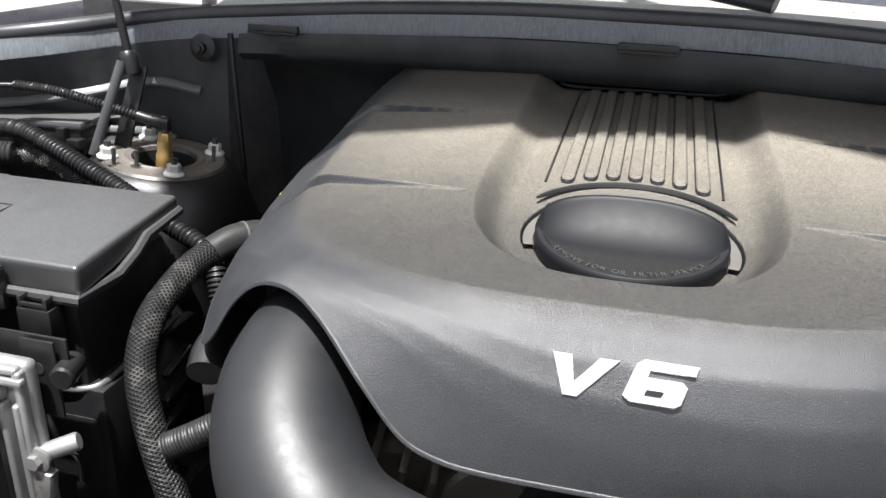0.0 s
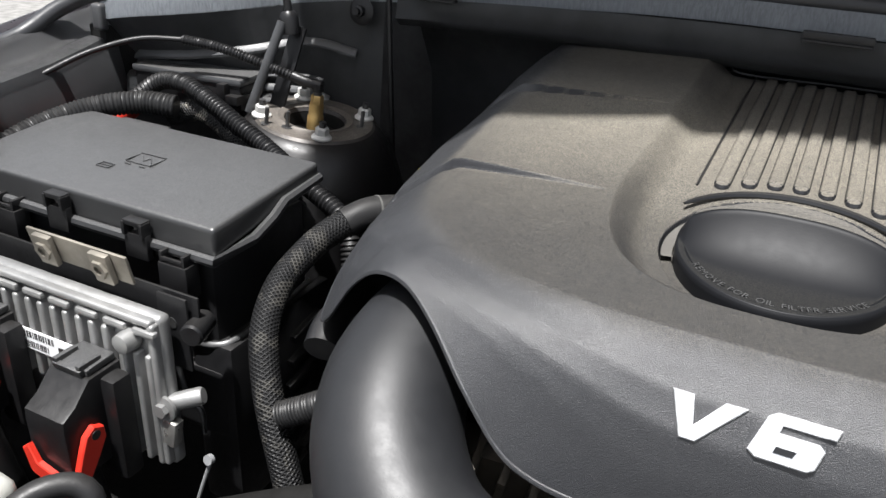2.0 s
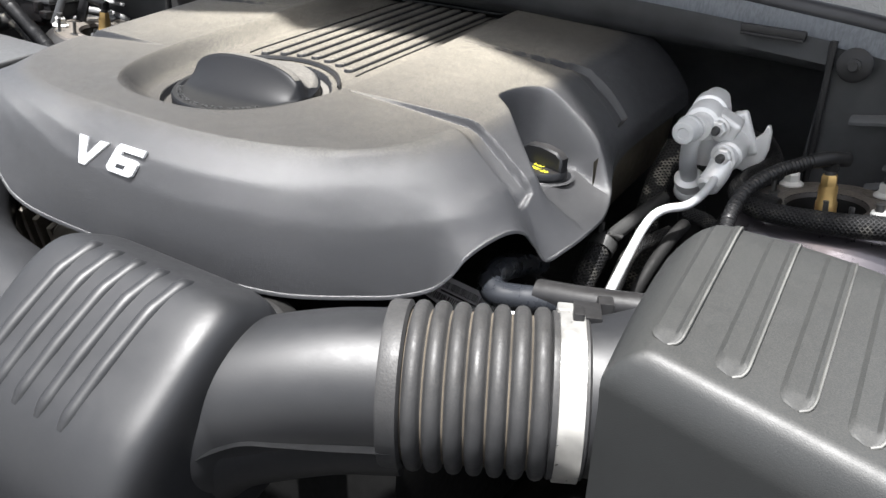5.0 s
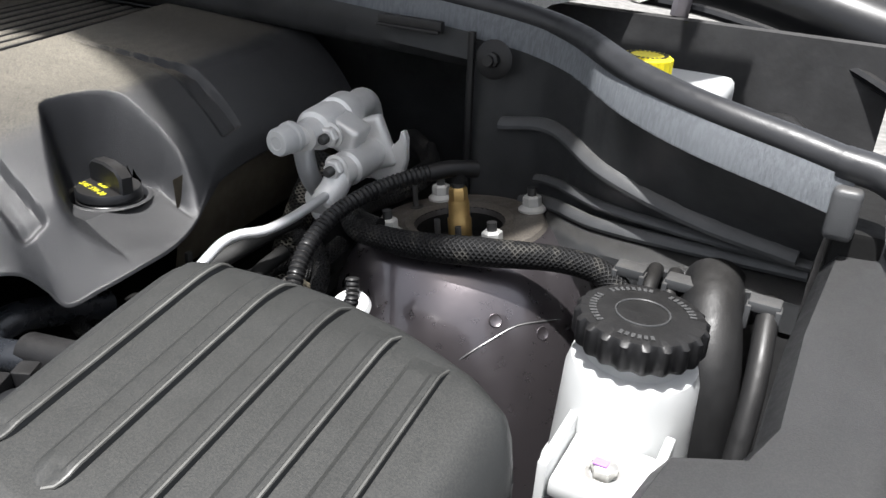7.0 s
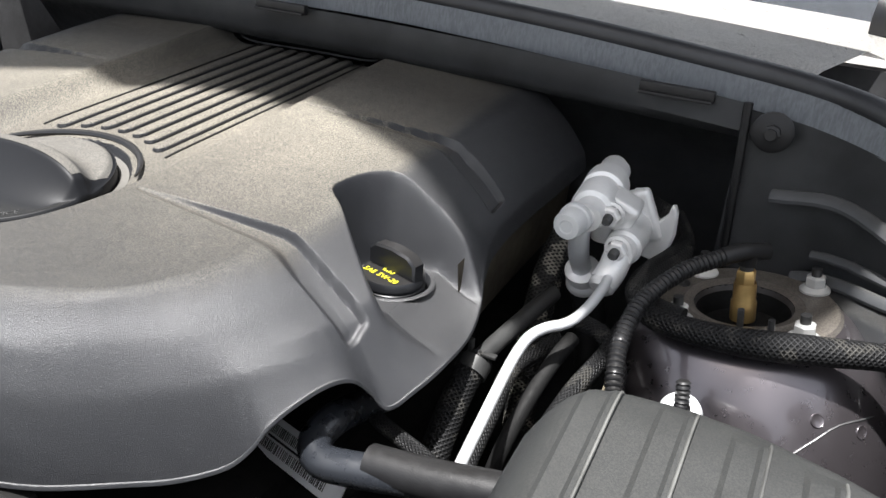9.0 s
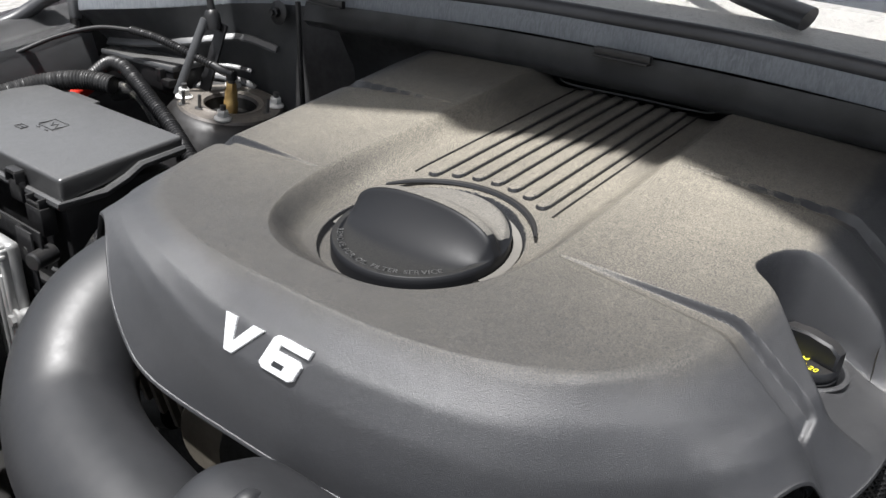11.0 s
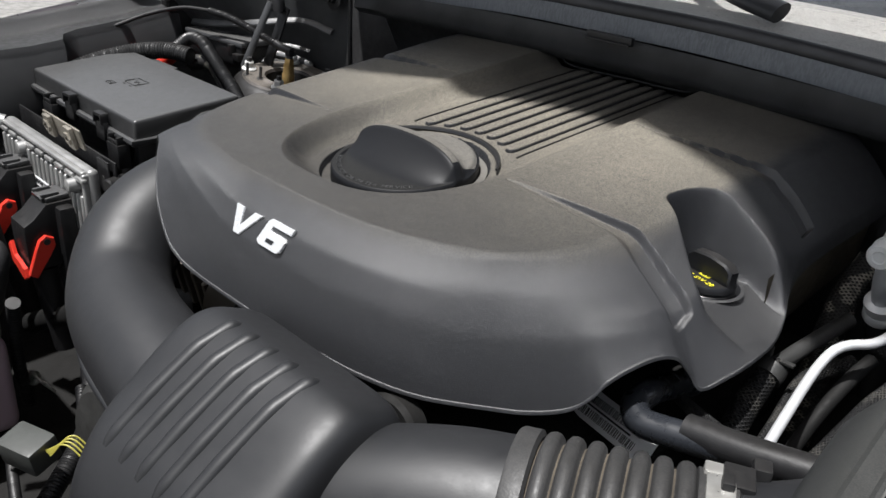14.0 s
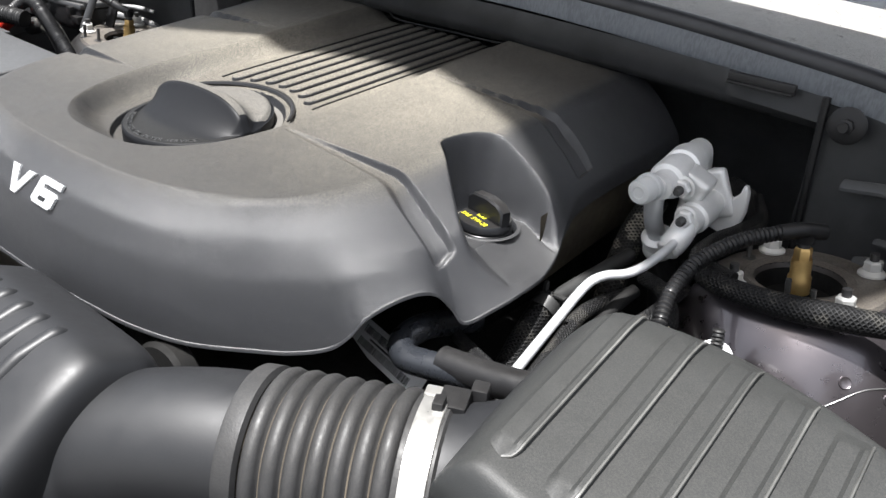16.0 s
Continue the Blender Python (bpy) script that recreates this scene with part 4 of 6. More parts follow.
def lid_z(x, y):
    d = min(x - 0.488, 0.74 - x, (yb(x) - y) * 1.1, (y - yf(x)) * 1.7)
    return float(air_z(x, y)) - 0.024 * (1 - max(0.0, min(1.0, d / 0.03))) ** 2.2
for x0, ye in ((0.523, -0.254), (0.565, -0.248), (0.605, -0.250), (0.644, -0.260), (0.680, -0.273)):
    y1 = yf(x0) + 0.026
    rows = []
    for f in np.linspace(0, 1, 60):
        y, xm = ye + (y1 - ye) * f, x0 + 0.006 * f
        up = 0.0026 * min(1.0, 14 * f, 14 * (1 - f))
        end = math.sqrt(max(0.0, 1 - (max(0.0, f - 0.93) / 0.07) ** 2)) * 0.9 + 0.1
        rows.append([(xm + dx * end, y, lid_z(xm + dx * end, y) + (0.0002 + up * k)) for dx, k in ((-0.0115, 0), (-0.0085, 0.7), (-0.005, 0.85), (0.003, 0.85), (0.0055, 1.5), (0.008, 1.5), (0.0092, 0.5), (0.0100, 0))])
    rib = part("rib", sheet(rows), BOXLID, air, sharp=25)
    # pale strip: the rib edge's highlight, with its scuffing, put into colour
    part("lit_worn_edge", sweep([(p[5][0] + 0.001, p[5][1], p[5][2] - 0.0004) for p in rows], 0.0010, 6, smooth=False), PALE_GREY, rib, "scuffed pale edge with its highlight painted in")
part("base", box(0.62, -0.42, 0.82, 0.235, 0.24, 0.18, 0.012), BLACK, air)

intake = thing("intake_duct", "satin black blow-moulded intake duct with ribbed resonator", "intake duct", (0.15, -0.55, 0.85))
sec = spline([(0, -0.452, 0.9), (0, -0.455, 0.971), (0, -0.466, 1.004), (0, -0.488, 1.018), (0, -0.515, 1.0265), (0, -0.545, 1.016), (0, -0.585, 0.987), (0, -0.620, 0.957), (0, -0.645, 0.915), (0, -0.652, 0.875), (0, -0.640, 0.84), (0, -0.56, 0.82), (0, -0.47, 0.84)], 0.006)
mid = Vector((0, -0.54, 0.91))
rows = []
for t in np.linspace(-1, 1, 56):
    tt = math.copysign(1 - (1 - abs(t)) ** 2.0, t)
    k = (1 - abs(tt) ** 9) ** (1 / 7)
    x = 0.152 + 0.106 * tt
    rows.append([Vector((x + 0.03 * (0.5 - (q.y + 0.66) * 2.5) * 0.25, mid.y + (q.y - mid.y) * k, mid.z + (q.z - mid.z) * (0.25 + 0.75 * k))) for q in sec])
bmd = sheet(rows)
bmesh.ops.recalc_face_normals(bmd, faces=bmd.faces)
part("resonator", bmd, DUCT, intake, sharp=60)
def sec_at(y):
    return np.interp(-y, (0.500, 0.515, 0.545, 0.585, 0.620, 0.640), (1.0235, 1.0265, 1.016, 0.987, 0.957, 0.930))
for i in range(5):
    x = 0.101 + 0.0255 * i
    ys = np.linspace(-0.509, -0.622, 24)
    rows = []
    for j, y in enumerate(ys):
        slope = float(sec_at(y + 0.004) - sec_at(y - 0.004)) / 0.008
        nrm = Vector((0, -slope, 1)).normalized()
        k = min(1.0, 0.35 + 0.5 * j, 0.2 + 0.5 * (len(ys) - 1 - j))
        rows.append([Vector((x - 0.012 * j / (len(ys) - 1) + dx * (0.4 + 0.6 * k), y, float(sec_at(y)))) + nrm * (h * k - 0.0004) for dx, h in ((-0.0066, -0.001), (-0.0058, 0.0012), (-0.0042, 0.0034), (-0.0015, 0.0044), (0.0015, 0.0044), (0.0042, 0.0034), (0.0058, 0.0012), (0.0066, -0.001))])
    part("rib", sheet(rows), DUCT, intake, sharp=60)
def neck_radius(f):
    """A flare out of the resonator that ends in a soft ridge, then the plain pipe."""
    return min(1.0, 0.55 + 3.2 * f) * (0.0550 + 0.0125 * float(smoothstep(0.36, 0.26, f)) + 0.020 * max(0.0, 1 - 3.6 * f) ** 1.4 + 0.0016 * math.exp(-((f - 0.27) / 0.03) ** 2))


part("neck", sweep([(0.180, -0.538, 0.914), (0.205, -0.527, 0.925), (0.235, -0.515, 0.938), (0.275, -0.494, 0.953), (0.315, -0.472, 0.963), (0.356, -0.450, 0.967)], neck_radius, 56, 0.003), DUCT, intake)
part("neck_lower", sweep([(0.200, -0.527, 0.895), (0.235, -0.515, 0.916), (0.275, -0.494, 0.932), (0.315, -0.472, 0.943), (0.356, -0.450, 0.947)], lambda f: 0.0520 + 0.02 * max(0.0, 1 - 3 * f) ** 1.5, 40, 0.006), DUCT, intake)
SEAM = [(0.381, -0.500, 0.949), (0.340, -0.522, 0.9465), (0.310, -0.538, 0.9455), (0.287, -0.551, 0.944), (0.262, -0.566, 0.930), (0.240, -0.578, 0.912), (0.215, -0.594, 0.880), (0.19, -0.61, 0.85)]
rim = spline(SEAM, 0.006)
part("neck_flange", sheet([[p + Vector((0.45, -0.89, 0)) * d for p in rim] for d in (-0.02, -0.004, 0.004)], 0.0025), DUCT, intake)
part("neck_web", sheet([[(0.218, -0.590, 0.886), (0.240, -0.577, 0.911), (0.264, -0.563, 0.931), (0.287, -0.549, 0.944)], [(0.232, -0.572, 0.915), (0.244, -0.567, 0.927), (0.258, -0.560, 0.938), (0.274, -0.551, 0.946)]], 0.003), DUCT, intake)
tube_path = [(-0.180, -0.31, 1.024), (-0.193, -0.357, 1.019), (-0.199, -0.397, 1.010), (-0.195, -0.435, 0.998), (-0.178, -0.470, 0.978), (-0.142, -0.500, 0.953), (-0.086, -0.520, 0.944), (-0.01, -0.530, 0.938), (0.055, -0.537, 0.930)]
part("inlet_tube", sweep(tube_path, lambda f: 0.0500 + 0.004 * f, 44, 0.008), DUCT, intake, sharp=70)
seam = [(x - 0.046 * nx, y - 0.046 * ny, z - 0.036) for (x, y, z), (nx, ny) in zip(tube_path[3:], ((1.0, 0.2), (0.85, 0.5), (0.6, 0.8), (0.3, 0.97), (0.1, 1.0), (0.05, 1.0)))]
part("seam_flange", sweep(seam, 0.0035, 8, 0.008, flat=0.4), DUCT, intake)
TAN_DUST = surface("brown_dust", (0.085, 0.071, 0.053), 0.9, grain=400.0, bump=0.4, wear=0.5)
A, B = Vector((0.3450, -0.4555, 0.9660)), Vector((0.4545, -0.4010, 0.9715))
ax = (B - A).normalized()
part("cuff", lathe([(0.052, 0), (0.0610, 0.0), (0.0622, 0.002), (0.0622, 0.014), (0.058, 0.016)], 56, aim(A, ax)), BELLOWS, intake, "rubber cuff")
prof = [(0.055, 0.014)]
for i in range(7):
    z = 0.0165 + 0.0146 * i
    prof += [(0.0550, z), (0.0594, z + 0.0013), (0.0618, z + 0.0033), (0.0627, z + 0.0066), (0.0619, z + 0.0100), (0.0596, z + 0.0122), (0.0550, z + 0.0136)]
part("bellows", lathe(prof, 64, aim(A, ax)), BELLOWS, intake, "dusty ribbed rubber bellows", sharp=80)
for i in range(7):
    z = 0.0165 + 0.0146 * i
    part("dust_line", lathe([(0.0549, z - 0.0018), (0.0560, z - 0.0002), (0.0549, z + 0.0012)], 64, aim(A, ax)), TAN_DUST, intake, "brown dust in the fold")
C0 = A + ax * 0.104
part("end_cuff", lathe([(0.055, 0.012), (0.0605, 0.014), (0.0608, 0.016), (0.0602, 0.018), (0.0602, 0.038), (0.057, 0.040)], 56, aim(C0, ax)), BELLOWS, intake)
clamp = thing("hose_clamp", "bright steel band clamp on the bellows", "clamp", C0)
part("band", lathe([(0.0606, 0), (0.0624, 0.0004), (0.0624, 0.0175), (0.0606, 0.018)], 64, aim(C0 + ax * 0.018, ax)), STEEL, clamp)
part("screw_housing", box(*(C0 + ax * 0.024 + Vector((-0.01, 0.022, 0.056))), 0.022, 0.012, 0.008, 0.002, rot=(0, 0, 26)), STEEL, clamp)
part("outlet", sweep([C0 + ax * 0.03, C0 + ax * 0.045, C0 + ax * 0.075, C0 + ax * 0.12], lambda f: 0.0565 + 0.03 * f ** 1.6, 40), DUCT, air)
part("clip_tab", joined(box(*(C0 + ax * 0.046 + Vector((-0.018, 0.012, 0.055))), 0.02, 0.024, 0.012, 0.002, rot=(0, 0, 26)), box(*(C0 + ax * 0.052 + Vector((-0.024, -0.006, 0.052))), 0.008, 0.012, 0.03, 0.002, rot=(0, 0, 26)), box(*(C0 + ax * 0.056 + Vector((-0.022, 0.03, 0.05))), 0.012, 0.014, 0.02, 0.002, rot=(0, 0, 26))), BLACK, air, "black plastic snap tab")

# ---- engine below the cover ----
eng = thing("engine", "dark grimy engine block under the cover", "engine", (0, -0.15, 0.6))
part("block", box(0.02, -0.14, 0.74, 0.56, 0.46, 0.36, 0.02), DARK, eng)
part("head_left", box(-0.23, -0.15, 0.93, 0.12, 0.42, 0.12, 0.015), DARK, eng)
part("head_right", box(0.27, -0.10, 0.855, 0.14, 0.40, 0.08, 0.015), DARK, eng)
part("manifold", box(0.02, -0.15, 0.98, 0.30, 0.40, 0.10, 0.02), DARK, eng)
FINNED = surface("dull_bronze_casting", (0.10, 0.088, 0.072), 0.5, metal=0.4, grain=200.0, bump=0.5, wear=0.4)
for i in range(4):
    part("casting_rib", box(-0.165 + 0.022 * i, -0.405, 0.945 - 0.004 * i, 0.006, 0.05, 0.07, 0.002, rot=(20, 12, 10)), FINNED, eng, "dull bronze casting rib")
part("casting", box(-0.13, -0.395, 0.925, 0.10, 0.03, 0.08, 0.01, rot=(15, 0, 5)), FINNED, eng)
for x in (-0.05, 0.0, 0.08, 0.2):
    part("pulley", lathe([(0.0, 0), (0.03, 0), (0.034, 0.004), (0.034, 0.018), (0.03, 0.022), (0, 0.022)], 28, aim((x, -0.42 - 0.004 * x, 0.94), (0.1, -1, 0.15))), surface("cast_bronze_grey", (0.10, 0.09, 0.075), 0.5, metal=0.5, grain=200.0, bump=0.4) if x < -0.04 else DARK, eng)

# ---- left side: fuse box, control unit ----
fuse = thing("fuse_box", "satin black fuse box with a flat lid and front latches", "fuse box", (-0.61, -0.25, 0.86))
LX0, LX1, LY0, LY1 = -0.787, -0.438, -0.336, -0.172
lid = box((LX0 + LX1) / 2, (LY0 + LY1) / 2, 1.0135, LX1 - LX0, LY1 - LY0, 0.035, 0.005, 3)
for v in lid.verts:
    f = (v.co.y - LY0) / (LY1 - LY0)
    if v.co.z > 1.0135:
        v.co.z += -0.006 + 0.014 * f
    else:
        v.co.z += 0.022 * max(0.0, min(1.0, (f - 0.35) / 0.3)) if v.co.x > -0.5 else 0.0
part("lid", lid, FUSE, fuse)
part("lid_step", box(-0.70, -0.163, 1.012, 0.075, 0.03, 0.036, 0.004), FUSE, fuse)
lip_pts = [(LX0, LY0 - 0.002, 0.995), (-0.60, LY0 - 0.003, 0.994), (LX1 + 0.001, LY0 - 0.002, 0.994), (LX1 + 0.003, -0.285, 0.997), (LX1 + 0.003, -0.255, 1.007), (LX1 + 0.002, -0.235, 1.017), (LX1, LY1, 1.022)]
part("lid_lip", sweep(lip_pts, 0.0055, 8, smooth=False), FUSE, fuse)
part("body", box(-0.612, -0.256, 0.932, 0.325, 0.145, 0.135, 0.008), BLACK, fuse)
part("tray", box(-0.612, -0.26, 0.83, 0.345, 0.155, 0.08, 0.008), BLACK, fuse)
part("tray_leg", box(-0.455, -0.30, 0.80, 0.05, 0.07, 0.2, 0.006), BLACK, fuse)
part("tray_side", box(-0.440, -0.225, 0.80, 0.012, 0.12, 0.2, 0.002), BLACK, fuse)
part("tray_rim", sweep([(-0.485, -0.338, 0.898), (-0.452, -0.334, 0.899), (-0.437, -0.318, 0.902), (-0.434, -0.27, 0.908), (-0.433, -0.2, 0.914)], 0.0032, 8, flat=0.6), FUSE, fuse, "worn grey rim")
for k in range(7):
    part("tray_slat", box(-0.430, -0.215 - 0.006 * k, 0.865 - 0.028 * k, 0.008, 0.05, 0.009, 0.001, rot=(12, 0, 0)), BLACK, fuse)
for x, z in ((-0.626, 1.020), (-0.523, 1.016)):
    lt = part("latch", joined(box(x, LY0 - 0.008, z, 0.024, 0.012, 0.005, 0.001), box(x - 0.011, LY0 - 0.009, z - 0.006, 0.004, 0.012, 0.014, 0.001), box(x + 0.011, LY0 - 0.009, z - 0.006, 0.004, 0.012, 0.014, 0.001), box(x, LY0 - 0.008, z - 0.024, 0.028, 0.008, 0.026, 0.002)), BLACK, fuse)
for x, z in ((-0.476, 0.984), (-0.70, 0.988)):
    part("socket", joined(box(x, LY0 - 0.008, z - 0.014, 0.034, 0.018, 0.034, 0.002), box(x - 0.013, LY0 - 0.008, z + 0.008, 0.004, 0.016, 0.012, 0.001), box(x + 0.013, LY0 - 0.008, z + 0.008, 0.004, 0.016, 0.012, 0.001), box(x, LY0 - 0.015, z + 0.007, 0.026, 0.003, 0.004, 0.001)), BLACK, fuse)
zf_ = lambda y: 1.0253 + 0.014 * (y - LY0) / (LY1 - LY0) + 0.0003
sym = []
for cx, cy, sx, sy in ((-0.600, -0.262, 0.034, 0.0013), (-0.600, -0.240, 0.034, 0.0013), (-0.617, -0.251, 0.0013, 0.022), (-0.583, -0.251, 0.0013, 0.022), (-0.61, -0.267, 0.007, 0.0013), (-0.59, -0.267, 0.007, 0.0013), (-0.628, -0.275, 0.016, 0.0012), (-0.628, -0.284, 0.016, 0.0012), (-0.636, -0.2795, 0.0012, 0.01), (-0.620, -0.2795, 0.0012, 0.01), (-0.628, -0.2795, 0.012, 0.001)):
    sym.append(box(cx, cy, zf_(cy), sx, sy, 0.0012, 0.0))
for a, b in (((-0.609, -0.246), (-0.600, -0.255)), ((-0.600, -0.255), (-0.597, -0.247)), ((-0.597, -0.247), (-0.588, -0.256))):
    sym.append(sweep([(a[0], a[1], zf_(a[1])), (b[0], b[1], zf_(b[1]))], 0.0006, 6, smooth=False))
part("lid_symbol", joined(*sym), FUSE, fuse, "embossed fuse symbol")

brk = thing("mounting_bracket", "dusty steel bracket with two square nuts by the fuse box", "bracket", (-0.58, -0.375, 0.96))
part("plate", box(-0.553, -0.386, 0.992, 0.125, 0.003, 0.030, 0.001, rot=(12, 0, 0)), DUSTY, brk)
for x in (-0.590, -0.519):
    part("nut_clip", joined(box(x, -0.391, 0.990, 0.022, 0.006, 0.032, 0.0015, rot=(12, 0, 0)), lathe([(0.0095, 0), (0.0095, 0.003), (0.005, 0.003), (0.005, -0.002)], 6, aim((x, -0.394, 0.990), (0, -1, -0.2)))), DUSTY, brk)
pbr = thing("carrier_bracket", "black stamped steel carrier behind the control unit", "bracket", (-0.6, -0.365, 0.88))
part("plate", box(-0.60, -0.370, 0.952, 0.34, 0.003, 0.045, 0.001), BLACK, pbr)
part("ear", box(-0.455, -0.3765, 0.936, 0.034, 0.003, 0.075, 0.002), BLACK, pbr)
part("ear_hole", lathe([(0, 0), (0.0055, 0), (0.0055, 0.0006), (0, 0.0006)], 18, aim((-0.456, -0.3782, 0.946), (0, -1, 0))), INK, pbr)
part("step", sweep([(-0.470, -0.372, 0.955), (-0.462, -0.372, 0.945), (-0.468, -0.374, 0.93), (-0.455, -0.374, 0.872), (-0.462, -0.376, 0.862), (-0.435, -0.376, 0.858), (-0.433, -0.376, 0.83)], 0.003, 8, flat=0.6), FUSE, pbr, "worn bent edge")
part("boss", lathe([(0.011, 0), (0.011, 0.028), (0.009, 0.03), (0, 0.03)], 20, aim((-0.437, -0.357, 0.944), (0.3, -1, 0))), BLACK, pbr)

pcm = thing("engine_control_unit", "cast aluminium engine control unit with fins and a white label", "control unit", (-0.6, -0.4, 0.80))
PX0, PX1, PZ0, PZ1, PY = -0.752, -0.447, 0.802, 0.964, -0.400
part("case", box((PX0 + PX1) / 2, PY + 0.006, (PZ0 + PZ1) / 2, PX1 - PX0, 0.016, PZ1 - PZ0, 0.007, 3), PCM, pcm)
part("raised_rim", joined(box((PX0 + PX1) / 2, PY - 0.004, PZ1 - 0.005, PX1 - PX0 - 0.01, 0.010, 0.007, 0.003, 3), box(PX1 - 0.006, PY - 0.004, (PZ0 + PZ1) / 2, 0.008, 0.010, PZ1 - PZ0 - 0.01, 0.003, 3)), PCM, pcm)
for i in range(9):
    part("top_lug", box(-0.735 + 0.0345 * i, PY - 0.0075, PZ1 - 0.014, 0.026, 0.008, 0.007, 0.003), PCM, pcm)
for i in range(15):
    x = -0.738 + 0.0165 * i
    part("fin", box(x, PY - 0.0055, 0.900, 0.0075, 0.012, 0.088, 0.0033, 3), PCM, pcm)
for i in range(3):
    part("edge_fin", box(-0.486 + 0.0145 * i, PY - 0.0055, 0.868, 0.0065, 0.012, 0.120, 0.003, 3), PCM, pcm)
for x, z in ((-0.478, 0.938), (-0.655, 0.942)):
    part("stub", lathe([(0.0105, 0), (0.0095, 0.012), (0.009, 0.016), (0.0065, 0.017), (0, 0.017)], 20, aim((x, PY - 0.004, z), (0, -1, 0))), PCM, pcm)
part("standoff", lathe([(0.0085, 0), (0.0085, 0.030), (0.0072, 0.032), (0, 0.032)], 20, aim((-0.449, PY + 0.002, 0.8735), (0.85, 0.45, 0.28))), PCM, pcm)
part("bolt", joined(lathe([(0.013, 0), (0.013, 0.003), (0.010, 0.004), (0.006, 0.004)], 20, aim((-0.449, PY - 0.004, 0.872), (0, -1, 0))), lathe([(0.007, 0.003), (0.007, 0.009), (0, 0.009)], 6, aim((-0.449, PY - 0.004, 0.872), (0, -1, 0)))), PCM, pcm)
part("lower_lug", box(-0.446, PY - 0.003, 0.846, 0.016, 0.012, 0.030, 0.003, rot=(0, 12, 0)), STEEL, pcm)
part("top_corner_lug", lathe([(0.010, 0), (0.010, 0.018), (0.008, 0.020), (0, 0.020)], 18, aim((-0.748, PY - 0.002, 0.957), (-0.5, -0.6, 0.2))), PCM, pcm)
lbl = part("label", box(-0.605, PY - 0.0125, 0.898, 0.112, 0.001, 0.023, 0.0), PAPER, pcm, "white label with bar codes", m=None)
bars = []
random.seed(4)
for rowz, x0_, x1_ in ((0.9035, -0.655, -0.575), (0.8925, -0.652, -0.585)):
    x = x0_
    while x < x1_:
        w = random.choice((0.0008, 0.0014, 0.002))
        bars.append(box(x, PY - 0.0132, rowz, w, 0.0004, 0.007, 0.0))
        x += w + random.choice((0.0009, 0.0016))
bars.append(box(-0.561, PY - 0.0132, 0.898, 0.018, 0.0004, 0.006, 0.0))
part("bar_code", joined(*bars), INK, lbl)


def plug_housing(cx, z):
    """A connector body with a chamfered nose, seen from its side: y against z, pushed along x."""
    prof = [(-0.410, 0.846), (-0.410, 0.941), (-0.446, 0.940), (-0.464, 0.922), (-0.478, 0.914), (-0.479, 0.902), (-0.478, 0.852), (-0.472, 0.846)]
    bm = prism([(y, h) for y, h in prof], 0.047, 0.0035, 2)
    bmesh.ops.transform(bm, matrix=Matrix.Translation((cx - 0.0235, 0, z)) @ Matrix(((0, 0, 1, 0), (1, 0, 0, 0), (0, 1, 0, 0), (0, 0, 0, 1))), verts=bm.verts)
    bmesh.ops.recalc_face_normals(bm, faces=bm.faces)
    return bm


for cx, z in ((-0.515, -0.028), (-0.652, -0.020)):
    con = thing("wire_connector", "black plug connector with a red locking lever", "connector", (cx, -0.44, 0.86 + z), "control unit connectors")
    part("housing", plug_housing(cx, z), BLACK, con)
    part("cap", joined(box(cx, -0.428, 0.9445 + z, 0.040, 0.032, 0.007, 0.002, rot=(4, 0, 0)), box(cx - 0.014, -0.436, 0.949 + z, 0.005, 0.024, 0.006, 0.001), box(cx + 0.014, -0.436, 0.949 + z, 0.005, 0.024, 0.006, 0.001), box(cx, -0.446, 0.9445 + z, 0.034, 0.005, 0.007, 0.001, rot=(14, 0, 0))), FUSE, con)
    part("back_shell", box(cx + 0.024, -0.424, 0.880 + z, 0.030, 0.022, 0.110, 0.005), BLACK, con)
    arm = prism([(-0.0065, -0.004), (0.0065, -0.006), (0.0115, 0.030), (0.0125, 0.046), (0.006, 0.056), (-0.006, 0.056), (-0.0115, 0.046), (-0.0105, 0.030)], 0.006, 0.0012)
    bmesh.ops.transform(arm, matrix=Matrix.Translation((cx + 0.0245, -0.475, 0.846 + z)) @ Matrix(((0, 0, 1, 0), (1, 0, 0, 0), (0, 1, 0, 0), (0, 0, 0, 1))) @ Euler((0, 0, radians(-28))).to_matrix().to_4x4(), verts=arm.verts)
    lever = part("lever", arm, RED, con, "red locking lever")
    strap = prism([(-0.026, 0.030), (-0.020, 0.006), (0.020, -0.010), (0.027, -0.004), (0.024, 0.008), (-0.010, 0.018), (-0.018, 0.036)], 0.0055, 0.001)
    bmesh.ops.transform(strap, matrix=Matrix.Translation((cx, -0.481, 0.846 + z)) @ Euler((radians(90), 0, 0)).to_matrix().to_4x4(), verts=strap.verts)
    part("lever_strap", strap, RED, con, "red lever strap across the nose")
    part("lever_hole", lathe([(0, 0), (0.0046, 0), (0.0046, 0.0008), (0, 0.0008)], 18, aim((cx + 0.0303, -0.4535, 0.889 + z), (1, 0, 0))), INK, con)
    part("harness", sweep([(cx, -0.45, 0.845 + z), (cx - 0.004, -0.45, 0.79), (cx + 0.01, -0.44, 0.68)], 0.018, 14), BLACK, con)

